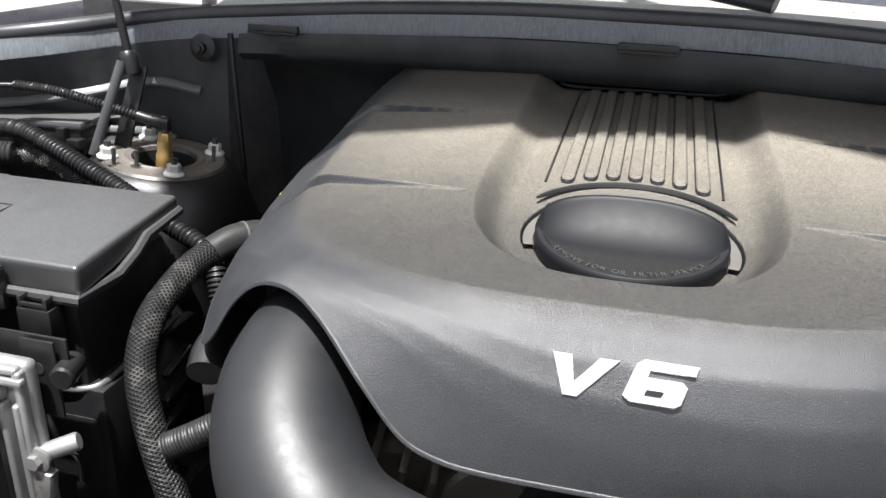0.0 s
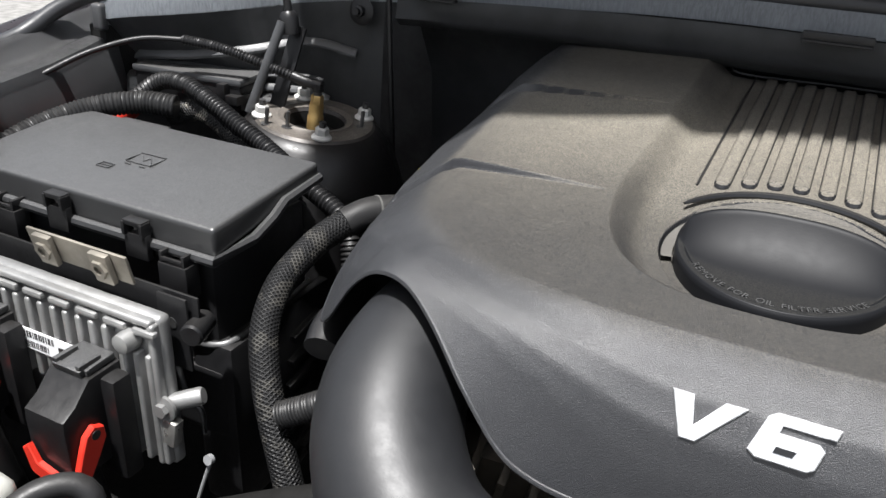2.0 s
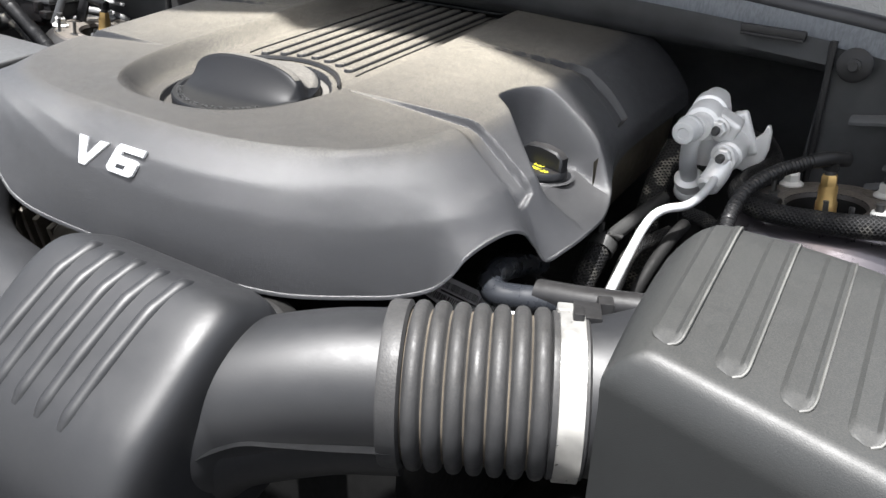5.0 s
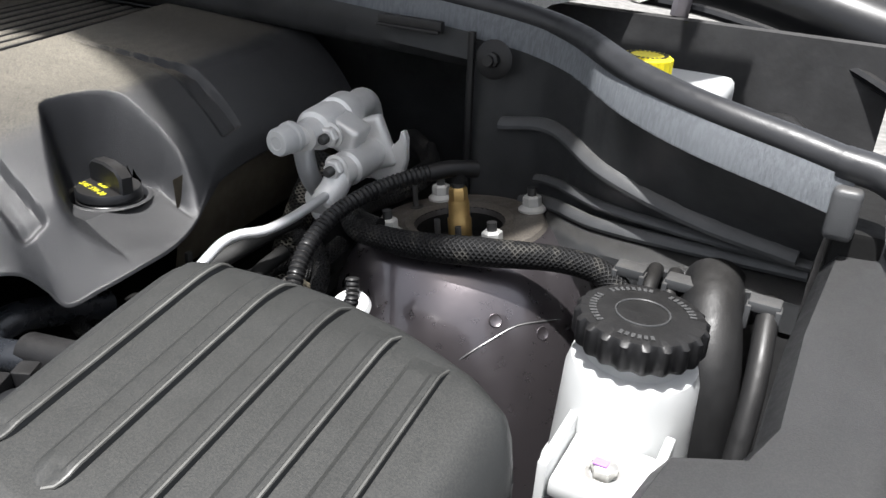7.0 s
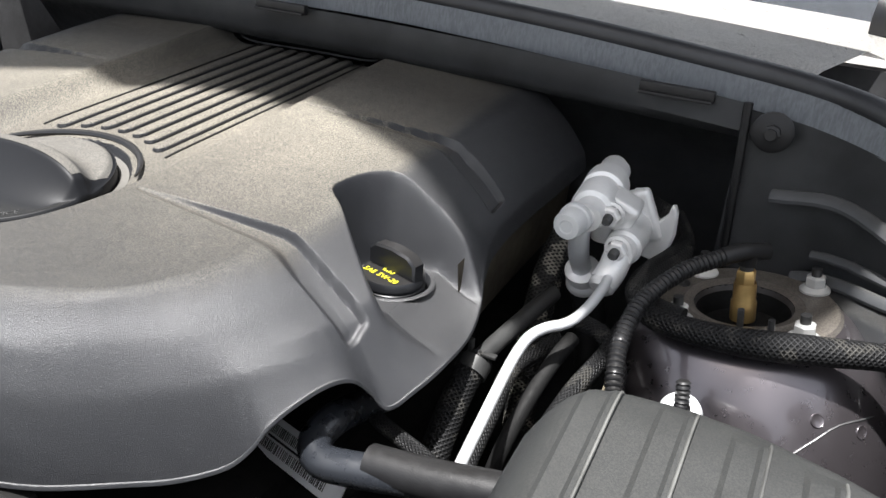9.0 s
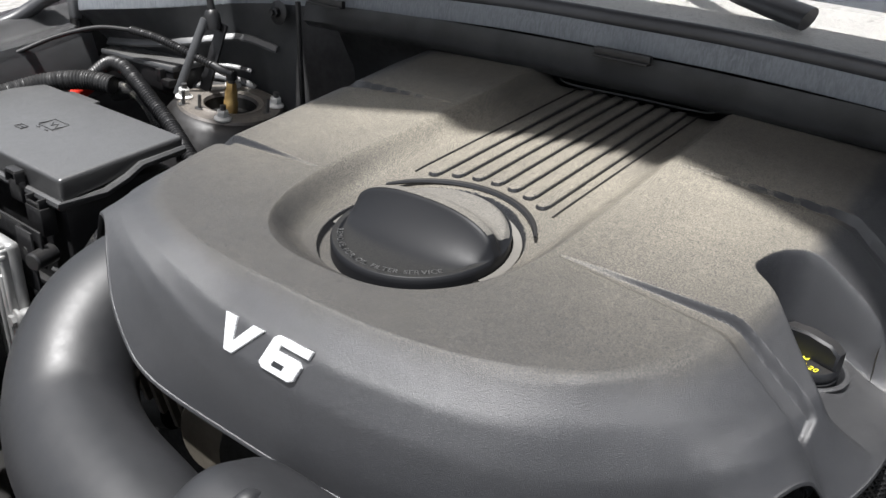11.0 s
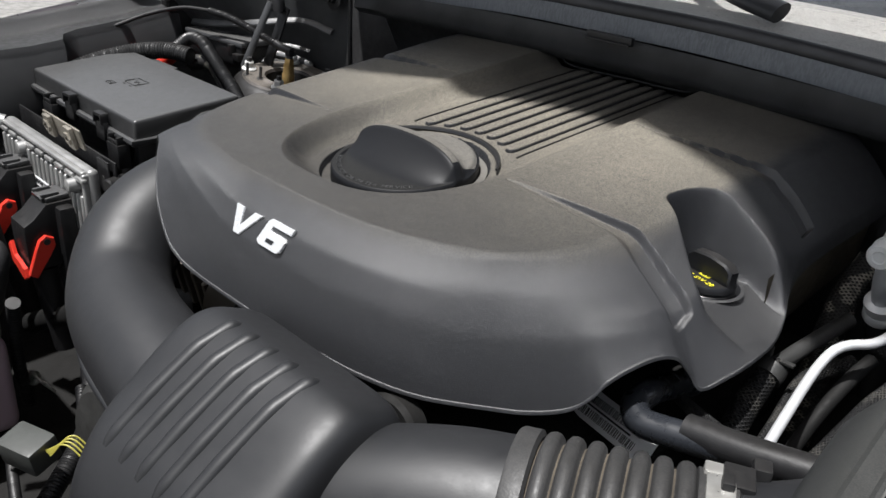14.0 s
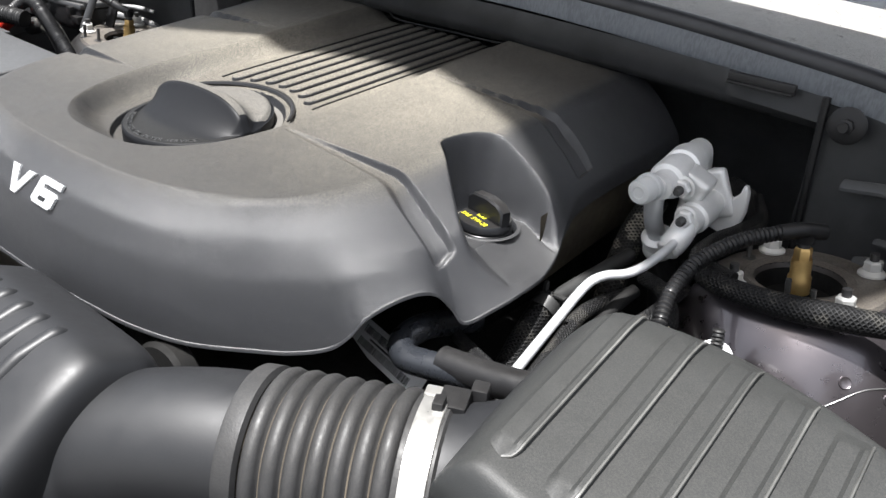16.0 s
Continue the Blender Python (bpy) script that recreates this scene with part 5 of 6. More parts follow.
# ---- strut towers ----
def tower(sgn):
    c = Vector((0.564 * sgn, 0.002, 1.018))
    axis = Vector((-0.13 * sgn, 0.0, 1.0)).normalized()
    m = aim(c, axis)
    tw = thing("strut_tower", "strut tower coloured near black for its shade, with a dusty top" if sgn < 0 else "purplish grey metallic painted strut tower with a dusty top", "strut tower", c + Vector((0.02 * sgn, 0, -0.2)), "strut towers")
    # the left dome takes the darkened copy of the paint, for shade
    part("dome", lathe([(0.046, 0.0), (0.074, -0.001), (0.083, -0.005), (0.090, -0.012), (0.101, -0.027), (0.114, -0.050), (0.127, -0.085), (0.136, -0.13), (0.142, -0.22)], 64, m), BODY if sgn > 0 else SHADED_TOWER, tw)
    part("top_plate", lathe([(0.038, -0.004), (0.040, 0.001), (0.048, 0.0035), (0.052, 0.001), (0.066, 0.0022), (0.074, 0.0012), (0.077, -0.002)], 56, m), TOWER, tw, "dusty top plate")
    part("well", lathe([(0.040, 0.001), (0.036, -0.012), (0.034, -0.02), (0.0, -0.022)], 40, m), DARK, tw)
    for k, (dx, dy) in enumerate(((-0.049, -0.043), (0.049, -0.043), (0.046, 0.052), (-0.046, 0.050))):
        q = m @ Vector((dx, dy, 0.002))
        nb = part("flange_nut", joined(lathe([(0.0, 0), (0.0125, 0), (0.0125, 0.002), (0.0095, 0.0045), (0.008, 0.005)], 24, aim(q, axis)), lathe([(0.0085, 0.004), (0.0085, 0.0125), (0.007, 0.014), (0, 0.014)], 6, aim(q, axis))), NUT, tw, "pale flanged nut")
        part("stud", sweep([q + axis * 0.012, q + axis * 0.016, q + axis * 0.021], 0.0042, 10, 0.002), STUD, tw)
    for dx, dy in ((0.052 * sgn, 0.006), (-0.022 * sgn, -0.056), (0.062 * sgn, 0.03)):
        q = m @ Vector((dx, dy, 0.0))
        part("thin_stud", joined(sweep([q, q + axis * 0.010, q + axis * 0.022], 0.0026, 8, 0.003), lathe([(0, 0), (0.007, 0), (0.007, 0.002), (0, 0.002)], 16, aim(q, axis))), STUD, tw)
    if sgn > 0:
        seam = [(0.610, -0.115, 0.943), (0.6274, -0.1036, 0.9612), (0.6408, -0.090, 0.9723), (0.6539, -0.0736, 0.9803), (0.6729, -0.0488, 0.9792), (0.6906, -0.0077, 0.9686)]
        part("panel_seam", sweep(seam, 0.0009, 6, 0.006), STUD, tw, "thin dark panel seam")
    f = thing("valve_fitting", "brass air fitting on top of the strut", "fitting", c, "strut fittings")
    part("body", lathe([(0.0, -0.012), (0.0105, -0.012), (0.0105, 0.004), (0.0092, 0.006), (0.0092, 0.019), (0.0086, 0.022)], 28, m), BRASS, f)
    part("hex", lathe([(0.0082, 0.021), (0.0082, 0.031), (0.007, 0.033), (0, 0.033)], 6, m), BRASS, f)
    part("tip", lathe([(0.0055, 0.031), (0.0055, 0.042), (0.0, 0.043)], 12, m), STUD, f)
    return m, axis
mL, axL = tower(-1)
mR, axR = tower(1)

def loom(name, label, pts, r, mat=None, wave=(0.0042, 0.0007), step=0.0011, seg=14, group="", flat=1.0):
    h = thing(name, label, name.replace("_", " "), pts[0], group)
    part("hose", sweep(pts, r, seg, step if wave else 0.005, wave=wave, flat=flat), mat or BLACK, h)
    return h

# sensor leads on the fittings
tipL, tipR = mL @ Vector((0, 0, 0.042)), mR @ Vector((0, 0, 0.042))
h = loom("sensor_lead", "black corrugated sensor lead with an elbow plug on the fitting", [tipL + Vector((-0.03, -0.004, 0.009)), tipL + Vector((-0.075, -0.02, 0.025)), tipL + Vector((-0.125, -0.035, 0.04)), tipL + Vector((-0.172, -0.048, 0.046))], 0.0060, group="sensor leads")
part("elbow", joined(sweep([tipL + Vector((0.006, 0.0, 0.003)), tipL + Vector((-0.02, -0.003, 0.007)), tipL + Vector((-0.034, -0.005, 0.011))], 0.0066, 14), sweep([tipL + Vector((0, 0, -0.004)), tipL + Vector((0, 0, 0.006))], 0.008, 14, smooth=False)), BLACK, h)
part("lead", sweep([tipL + Vector((-0.168, -0.047, 0.046)), tipL + Vector((-0.22, -0.075, 0.045)), tipL + Vector((-0.262, -0.12, 0.03)), tipL + Vector((-0.29, -0.17, 0.008))], 0.0036, 10), BLACK, h)
h = loom("sensor_lead", "black corrugated sensor lead with an elbow plug on the fitting", [(0.543, -0.016, 1.0655), (0.518, -0.048, 1.058), (0.500, -0.090, 1.046), (0.497, -0.128, 1.030), (0.503, -0.155, 1.012), (0.512, -0.175, 0.985), (0.515, -0.19, 0.94)], 0.0066, group="sensor leads")
part("elbow", joined(sweep([tipR + Vector((0.012, 0.012, 0.006)), tipR + Vector((-0.004, -0.006, 0.008)), (0.541, -0.018, 1.065)], 0.0075, 14), sweep([tipR + Vector((0, 0, -0.004)), tipR + Vector((0, 0, 0.006))], 0.008, 14, smooth=False)), BLACK, h)

# flat braided sleeve looping round the right tower
SLEEVE = [(0.44, 0.135, 1.035), (0.480, 0.100, 1.034), (0.497, 0.060, 1.030), (0.492, 0.020, 1.027), (0.484, -0.015, 1.027), (0.486, -0.046, 1.027), (0.503, -0.071, 1.026), (0.530, -0.081, 1.027), (0.576, -0.083, 1.031), (0.625, -0.074, 1.036), (0.672, -0.057, 1.037), (0.703, -0.050, 1.033), (0.722, -0.054, 1.024), (0.733, -0.064, 1.008)]
sl = thing("braided_sleeve", "thick black braided cable sleeve looping round the strut tower", "cable sleeve", SLEEVE[7])
part("sleeve", sweep(SLEEVE, lambda f: 0.0115 - 0.0015 * math.sin(9 * f) ** 2, 22, 0.004), BRAID, sl)
loom("braided_line", "thin black braided line lying on the cable sleeve", [(q[0], q[1] + 0.004, q[2] + 0.0095) for q in SLEEVE[1:8]], 0.0052, BRAID, None, seg=12)

# ---- refrigerant block and pipes ----
ac = thing("refrigerant_block", "cast aluminium refrigerant pipe block with bolts and a white cap", "pipe block", (0.44, 0.0, 1.03))
up_axis = (Vector((0.424, 0.045, 1.087)) - Vector((0.433, -0.045, 1.083))).normalized()
part("upper_body", lathe([(0.0, -0.012), (0.0125, -0.012), (0.0135, -0.002), (0.0135, 0.004), (0.0175, 0.006), (0.0190, 0.010), (0.0190, 0.034), (0.0170, 0.036), (0.0165, 0.044), (0.0195, 0.046), (0.0200, 0.066), (0.0185, 0.070), (0.0145, 0.073), (0.0135, 0.10), (0.0, 0.10)], 28, aim((0.4325, -0.036, 1.083), up_axis)), ALU, ac, sharp=30)
part("upper_lug", box(0.450, -0.004, 1.078, 0.030, 0.030, 0.028, 0.006, 3, rot=(4, 24, 8)), ALU, ac)
part("elbow", sweep([Vector((0.422, 0.05, 1.087)), Vector((0.418, 0.072, 1.086)), Vector((0.414, 0.09, 1.074)), Vector((0.412, 0.10, 1.045)), Vector((0.41, 0.10, 1.0))], 0.013, 20), ALU, ac)
part("lower_body", lathe([(0.0, -0.004), (0.0120, -0.004), (0.0130, 0.0), (0.0130, 0.010), (0.0160, 0.012), (0.0165, 0.040), (0.0145, 0.044), (0.0135, 0.075), (0.0, 0.075)], 28, aim((0.462, -0.034, 1.052), (-0.05, 1, 0.05))), ALU, ac, sharp=30)
part("lower_foot", joined(sweep([Vector((0.461, -0.031, 1.050)), Vector((0.4595, -0.040, 1.038)), Vector((0.456, -0.048, 1.029))], 0.0125, 16, 0.004), lathe([(0.0, 0), (0.0105, 0), (0.0115, 0.003), (0.0115, 0.007), (0.009, 0.010), (0, 0.010)], 20, aim((0.457, -0.047, 1.031), (-0.1, -0.75, -0.5)))), ALU, ac)
part("flange_plate", box(0.458, 0.030, 1.062, 0.034, 0.013, 0.050, 0.0055, 3, rot=(2, -24, 4)), ALU, ac)
web = prism([(0.452, 1.028), (0.477, 1.0226), (0.488, 1.032), (0.4925, 1.052), (0.4915, 1.072), (0.4885, 1.079), (0.4855, 1.0785), (0.4835, 1.070), (0.477, 1.0625), (0.470, 1.066), (0.464, 1.078), (0.458, 1.088), (0.450, 1.086)], 0.007, 0.0016)
bmesh.ops.transform(web, matrix=Matrix.Translation((0, 0.036, 0)) @ Euler((radians(90), 0, 0)).to_matrix().to_4x4(), verts=web.verts)
part("web", web, ALU, ac, "cast web with an open hook")
for q in ((0.4485, -0.026, 1.082), (0.461, -0.036, 1.058)):
    part("bolt", joined(lathe([(0, 0), (0.0115, 0), (0.0115, 0.0022), (0.009, 0.003)], 20, aim(q, (0.02, -1, -0.05))), lathe([(0.009, 0.002), (0.009, 0.0085), (0.0075, 0.010), (0.0045, 0.010)], 6, aim(q, (0.02, -1, -0.05)))), ALU, ac)
    part("stud_end", lathe([(0.0045, 0.006), (0.0045, 0.016), (0.003, 0.018), (0, 0.018)], 12, aim(q, (0.02, -1, -0.05))), STUD, ac)
part("service_port", lathe([(0.0, 0.0), (0.0095, 0.0), (0.0095, 0.014), (0.0, 0.014)], 20, aim((0.4315, -0.043, 1.083), (-0.05, -1, -0.05))), ALU, ac)
part("dust_cap", lathe([(0.0, 0), (0.0138, 0), (0.0138, 0.005), (0.0124, 0.0065), (0.0121, 0.019), (0.0105, 0.0215), (0.006, 0.022), (0.005, 0.0212), (0, 0.0212)], 44, aim((0.4275, -0.054, 1.0835), (-0.05, -1, -0.05)), 22, 0.0003, 0.006, 0.017), WHITE, ac, "white plastic dust cap")
part("suction_pipe", sweep([Vector(q) for q in ((0.430, -0.040, 1.078), (0.4265, -0.037, 1.064), (0.425, -0.027, 1.040), (0.4247, -0.012, 1.020), (0.425, 0.0, 1.004))], 0.0092, 18), PIPE, ac)
part("suction_collar", lathe([(0.010, 0), (0.0160, 0.0), (0.0168, 0.003), (0.0160, 0.008), (0.0142, 0.010), (0.0142, 0.016), (0.0160, 0.018), (0.0160, 0.023), (0.0110, 0.026), (0.0, 0.026)], 28, aim((0.4253, 0.003, 0.996), (-0.02, -0.5, 0.86))), ALU, ac)
part("suction_hose", sweep([Vector((0.4253, 0.004, 0.998)), Vector((0.431, 0.013, 0.965)), Vector((0.438, 0.02, 0.90))], 0.0155, 18), RUBBER, ac)
part("liquid_pipe", sweep([Vector(q) for q in ((0.459, -0.043, 1.036), (0.463, -0.075, 1.0365), (0.461, -0.108, 1.033), (0.455, -0.130, 1.0305), (0.443, -0.145, 1.0295), (0.435, -0.156, 1.0245), (0.4315, -0.172, 1.015), (0.432, -0.195, 1.006), (0.436, -0.235, 0.997), (0.442, -0.29, 0.985))], 0.0043, 16), PIPE, ac)
loom("sleeved_hose", "hose in a white-flecked braided sleeve beside the engine", [(0.392, 0.05, 1.03), (0.385, 0.02, 0.99), (0.39, -0.02, 0.94), (0.40, -0.06, 0.86)], 0.015, MESH, None)
GREY_PIPE = surface("grey_pipe", (0.055, 0.055, 0.054), 0.5, metal=0.4)
HOSE = surface("satin_hose_rubber", (0.018, 0.020, 0.024), 0.3, grain=700.0, bump=0.1, spec=0.6, wear=0.2)
loom("heater_pipe", "grey metal heater pipe with a spring clamp", [(0.405, -0.02, 0.99), (0.398, -0.06, 0.985), (0.391, -0.10, 0.979), (0.386, -0.136, 0.974)], 0.0078, GREY_PIPE, None)
loom("heater_hose", "woven black heater hose clamped on a grey pipe", [(0.3865, -0.132, 0.975), (0.384, -0.150, 0.966), (0.383, -0.175, 0.944), (0.385, -0.205, 0.915), (0.39, -0.24, 0.87)], 0.0125, BRAID, None)
loom("heater_hose", "black smooth hose running down behind the bright pipe", [(0.452, -0.10, 1.0), (0.447, -0.13, 0.99), (0.440, -0.165, 0.965), (0.434, -0.195, 0.93), (0.43, -0.21, 0.88)], 0.0065, DARK, None)
sc = thing("spring_clamp", "grey spring hose clamp", "clamp", (0.386, -0.140, 0.973))
part("ring", joined(lathe([(0.0128, 0), (0.0142, 0), (0.0142, 0.012), (0.0128, 0.012)], 24, aim((0.3848, -0.147, 0.968), (0.06, 0.8, 0.5))), box(0.398, -0.139, 0.985, 0.012, 0.006, 0.003, 0.001), box(0.380, -0.137, 0.989, 0.004, 0.006, 0.010, 0.001)), GREY_PIPE, sc)
loom("coolant_hose", "smooth black coolant hose curving out from under the cover", [(0.3404, -0.1916, 0.9575), (0.3363, -0.2333, 0.9704), (0.3382, -0.2683, 0.9815), (0.3392, -0.292, 0.9795), (0.3525, -0.3033, 0.976), (0.382, -0.3015, 0.980), (0.43, -0.296, 0.9895), (0.482, -0.291, 1.0), (0.52, -0.285, 1.003)], 0.0120, HOSE, None, seg=20)
hs = thing("hose_sleeve", "matt black rubber sleeve with a white dot on the coolant hose", "hose sleeve", (0.43, -0.296, 0.99))
part("sleeve", sweep([(0.388, -0.297, 0.985), (0.43, -0.296, 0.9915), (0.482, -0.291, 1.0)], 0.0135, 20), BLACK, hs)
part("dot", lathe([(0, 0), (0.0019, 0), (0.0019, 0.0008), (0, 0.0008)], 14, aim((0.443, -0.3025, 1.003), (0, -0.75, 0.66))), PAPER, hs, "white paint dot")
for pts, r in (([(0.31, -0.19, 0.955), (0.346, -0.226, 0.96), (0.375, -0.238, 0.96), (0.403, -0.248, 0.96), (0.44, -0.26, 0.95)], 0.0062), ([(0.43, -0.06, 0.97), (0.405, -0.10, 0.955), (0.41, -0.16, 0.94), (0.42, -0.25, 0.92)], 0.008), ([(0.482, -0.06, 1.0), (0.478, -0.10, 0.99), (0.470, -0.14, 0.98), (0.462, -0.18, 0.96), (0.45, -0.24, 0.93)], 0.0075), ([(0.445, -0.07, 1.0), (0.475, -0.085, 1.0), (0.496, -0.115, 0.985), (0.495, -0.16, 0.95), (0.49, -0.2, 0.9)], 0.0075)):
    loom("wiring_loom", "black braided wiring loom between engine and air box", pts, r, BRAID, None, group="looms")
loom("wiring_loom", "dark corrugated wiring loom under the cover's edge", [(0.19, -0.20, 0.895), (0.232, -0.252, 0.9), (0.30, -0.312, 0.91), (0.35, -0.36, 0.9)], 0.0065, group="looms")
part("strap_bracket", box(0.47, -0.10, 0.93, 0.012, 0.16, 0.07, 0.003, rot=(0, 18, 6)), DARK, eng)
tg = thing("bar_code_tag", "white paper tag with a bar code under the cover's edge", "tag", (0.305, -0.26, 0.925))
tx = Vector((0.944, -0.31, 0.109)).normalized()
tz = Vector((-0.309, -0.721, 0.62))
tz = (tz - tx * tz.dot(tx)).normalized()
tgm = Matrix.Translation((0.297, -0.2666, 0.9335)) @ Matrix((tx, tz.cross(tx), tz)).transposed().to_4x4()
part("paper", box(0, 0, 0, 0.134, 0.030, 0.001, 0.0), PAPER, tg, m=tgm)
tb = []
for row, tall in ((0.0065, 0.0075), (-0.0065, 0.0075)):
    x = -0.046
    while x < 0.050:
        w = random.choice((0.0005, 0.0008, 0.0012))
        tb.append(box(x, row, 0.0008, w, tall, 0.0004, 0.0))
        x += w + random.choice((0.0010, 0.0015, 0.002))
tb.append(box(0.004, 0.0, 0.0008, 0.07, 0.0016, 0.0004, 0.0))
part("bar_code", joined(*tb), INK, tg, m=tgm)

# ---- right side: steering fluid reservoir, brake reservoir ----
RC = Vector((0.764, -0.176, 0.951))
res = thing("steering_reservoir", "milky white fluid reservoir with a black fluted cap", "reservoir", RC)
part("bottle", lathe([(0.0, -0.06), (0.040, -0.06), (0.044, -0.02), (0.0425, 0.015), (0.0405, 0.06), (0.0395, 0.086), (0.037, 0.095), (0.030, 0.098), (0.030, 0.11)], 48, Matrix.Translation(RC)), WHITE, res)
part("bottle_collar", lathe([(0.042, 0.008), (0.046, 0.010), (0.046, 0.0), (0.042, -0.003)], 48, Matrix.Translation(RC)), WHITE, res)
part("foot", box(0.77, -0.236, 1.004, 0.049, 0.05, 0.012, 0.004), WHITE, res)
for x in (0.742, 0.797):
    part("foot_web", box(x, -0.232, 0.99, 0.006, 0.06, 0.06, 0.002), WHITE, res)
part("cap", lathe([(0.0, 0.126), (0.028, 0.126), (0.0355, 0.1255), (0.0375, 0.123), (0.0375, 0.110), (0.036, 0.107), (0.0, 0.107)], 160, Matrix.Translation(RC), 20, 0.0013, 0.1, 0.1235), BLACK, res, "black fluted screw cap")
marks = []
for a0, a1, r in ((20, 75, 0.0285), (95, 150, 0.0285), (165, 235, 0.0285), (260, 300, 0.0285)):
    a = a0
    while a < a1:
        q = RC + Vector((r * math.cos(radians(a)), r * math.sin(radians(a)), 0.1262))
        marks.append(box(q.x, q.y, q.z, 0.0022, 0.0042, 0.0006, 0.0, rot=(0, 0, a + 90)))
        a += 7.0
ring = [RC + Vector((0.0155 * math.cos(a), 0.0155 * math.sin(a), 0.1262)) for a in np.linspace(0, 2 * math.pi, 30)]
marks.append(sweep(ring, 0.0007, 6, smooth=False))
part("embossing", joined(*marks), FUSE, res)
part("bolt", joined(lathe([(0, 0), (0.0105, 0), (0.0105, 0.002), (0.008, 0.0025)], 24, aim((0.771, -0.242, 1.010), (0, -0.1, 1))), lathe([(0.0075, 0.002), (0.0075, 0.008), (0.006, 0.009), (0, 0.009)], 6, aim((0.771, -0.242, 1.010), (0, -0.1, 1)))), STEEL, res, "zinc bolt")
part("paint_mark", box(0.769, -0.244, 1.0195, 0.008, 0.006, 0.0008, 0.0003), PURPLE, res, "violet paint mark")

brake = thing("brake_reservoir", "white brake fluid reservoir with a yellow cap behind the seal", "reservoir", (0.71, 0.16, 1.06))
part("tank", box(0.695, 0.18, 1.092, 0.09, 0.125, 0.08, 0.012, 3), WHITE, brake)
part("cap", lathe([(0.0, 0.022), (0.020, 0.022), (0.0225, 0.020), (0.0225, 0.0), (0.0, 0.0)], 60, Matrix.Translation((0.675, 0.125, 1.140)), 20, 0.0006, 0.0, 0.0215), YELLOW, brake, "yellow screw cap")
cm = [box(0.675 + 0.0165 * math.cos(radians(a)), 0.125 + 0.0165 * math.sin(radians(a)), 1.1623, 0.002, 0.004, 0.0005, 0.0, rot=(0, 0, a + 90)) for a in range(0, 360, 15)]
part("print", joined(*cm), INK, brake)

# corner ducting behind the seal on the right
drain = thing("cowl_drain_duct", "glossy black drain duct of the cowl corner", "duct", (0.75, 0.28, 1.1))
part("body", sweep([(0.60, 0.40, 1.21), (0.70, 0.38, 1.205), (0.82, 0.36, 1.18), (0.92, 0.32, 1.15), (0.95, 0.28, 1.08)], 0.035, 20), GRIP, drain)
part("lip", sweep([(0.60, 0.34, 1.18), (0.70, 0.32, 1.175), (0.82, 0.30, 1.15), (0.90, 0.27, 1.12)], 0.006, 8), GRIP, drain)
for pts in ([(0.74, 0.24, 1.08), (0.80, 0.20, 1.10), (0.84, 0.1, 1.06), (0.84, 0.0, 1.0)],):
    loom("brake_hose", "black hose behind the brake reservoir", pts, 0.011, None, None)
# hoses in the ledge clips, right
loom("ribbed_breather", "wide soft black breather hose in the ledge saddle", [(0.785, -0.02, 1.035), (0.79, -0.055, 1.025), (0.80, -0.085, 0.99), (0.805, -0.10, 0.92)], 0.022, RUBBER, None, seg=24)
for x, r in ((0.742, 0.006), (0.757, 0.006), (0.825, 0.008)):
    loom("thin_hose", "thin black hose in the ledge clips", [(x, -0.025, 1.035), (x + 0.002, -0.055, 1.03), (x + 0.006, -0.10, 0.99), (x + 0.004, -0.15, 0.9)], r, RUBBER, None, group="thin hoses")
for x in (0.728, 0.765, 0.823):
    cl = thing("hose_clip", "dusty black hose clip on the ledge", "clip", (x, -0.045, 1.035), "hose clips")
    part("clip_body", joined(box(x, -0.048, 1.040, 0.022, 0.016, 0.008, 0.002), box(x - 0.01, -0.052, 1.032, 0.004, 0.012, 0.018, 0.001), box(x + 0.01, -0.052, 1.032, 0.004, 0.012, 0.018, 0.001)), PANEL, cl)
for at, nrm in (((0.639, -0.0825, 0.9847), (0.48, -0.68, 0.55)), ((0.6705, -0.0595, 0.972), (0.72, -0.52, 0.45))):
    wp = part("weld_plug", lathe([(0, 0.0006), (0.004, 0.0006), (0.0050, 0.0012), (0.0056, 0.0004), (0.0056, -0.001)], 22, aim(at, nrm)), BODY)
    tagged(wp, "round painted plug on the strut tower", "plug")
clipf = thing("fir_clip", "white plastic retainer with a black fir-tree clip", "clip", (0.551, -0.15, 1.0))
part("retainer", lathe([(0.006, 0), (0.013, 0), (0.015, 0.004), (0.013, 0.008), (0.006, 0.008)], 28, aim((0.552, -0.152, 1.0), (0.1, -0.4, 1))), WHITE, clipf)
part("clip", sweep([(0.552, -0.153, 1.0), (0.551, -0.15, 1.012), (0.549, -0.147, 1.024)], 0.0048, 10, 0.0012, wave=(0.0034, 0.0008)), BLACK, clipf)
tap = thing("aged_tape", "yellowed tape tab on the wiring loom", "tape", (0.498, -0.137, 0.99))
part("tab", box(0.498, -0.139, 0.99, 0.012, 0.004, 0.03, 0.0015, rot=(10, 12, 0)), TAN, tap)

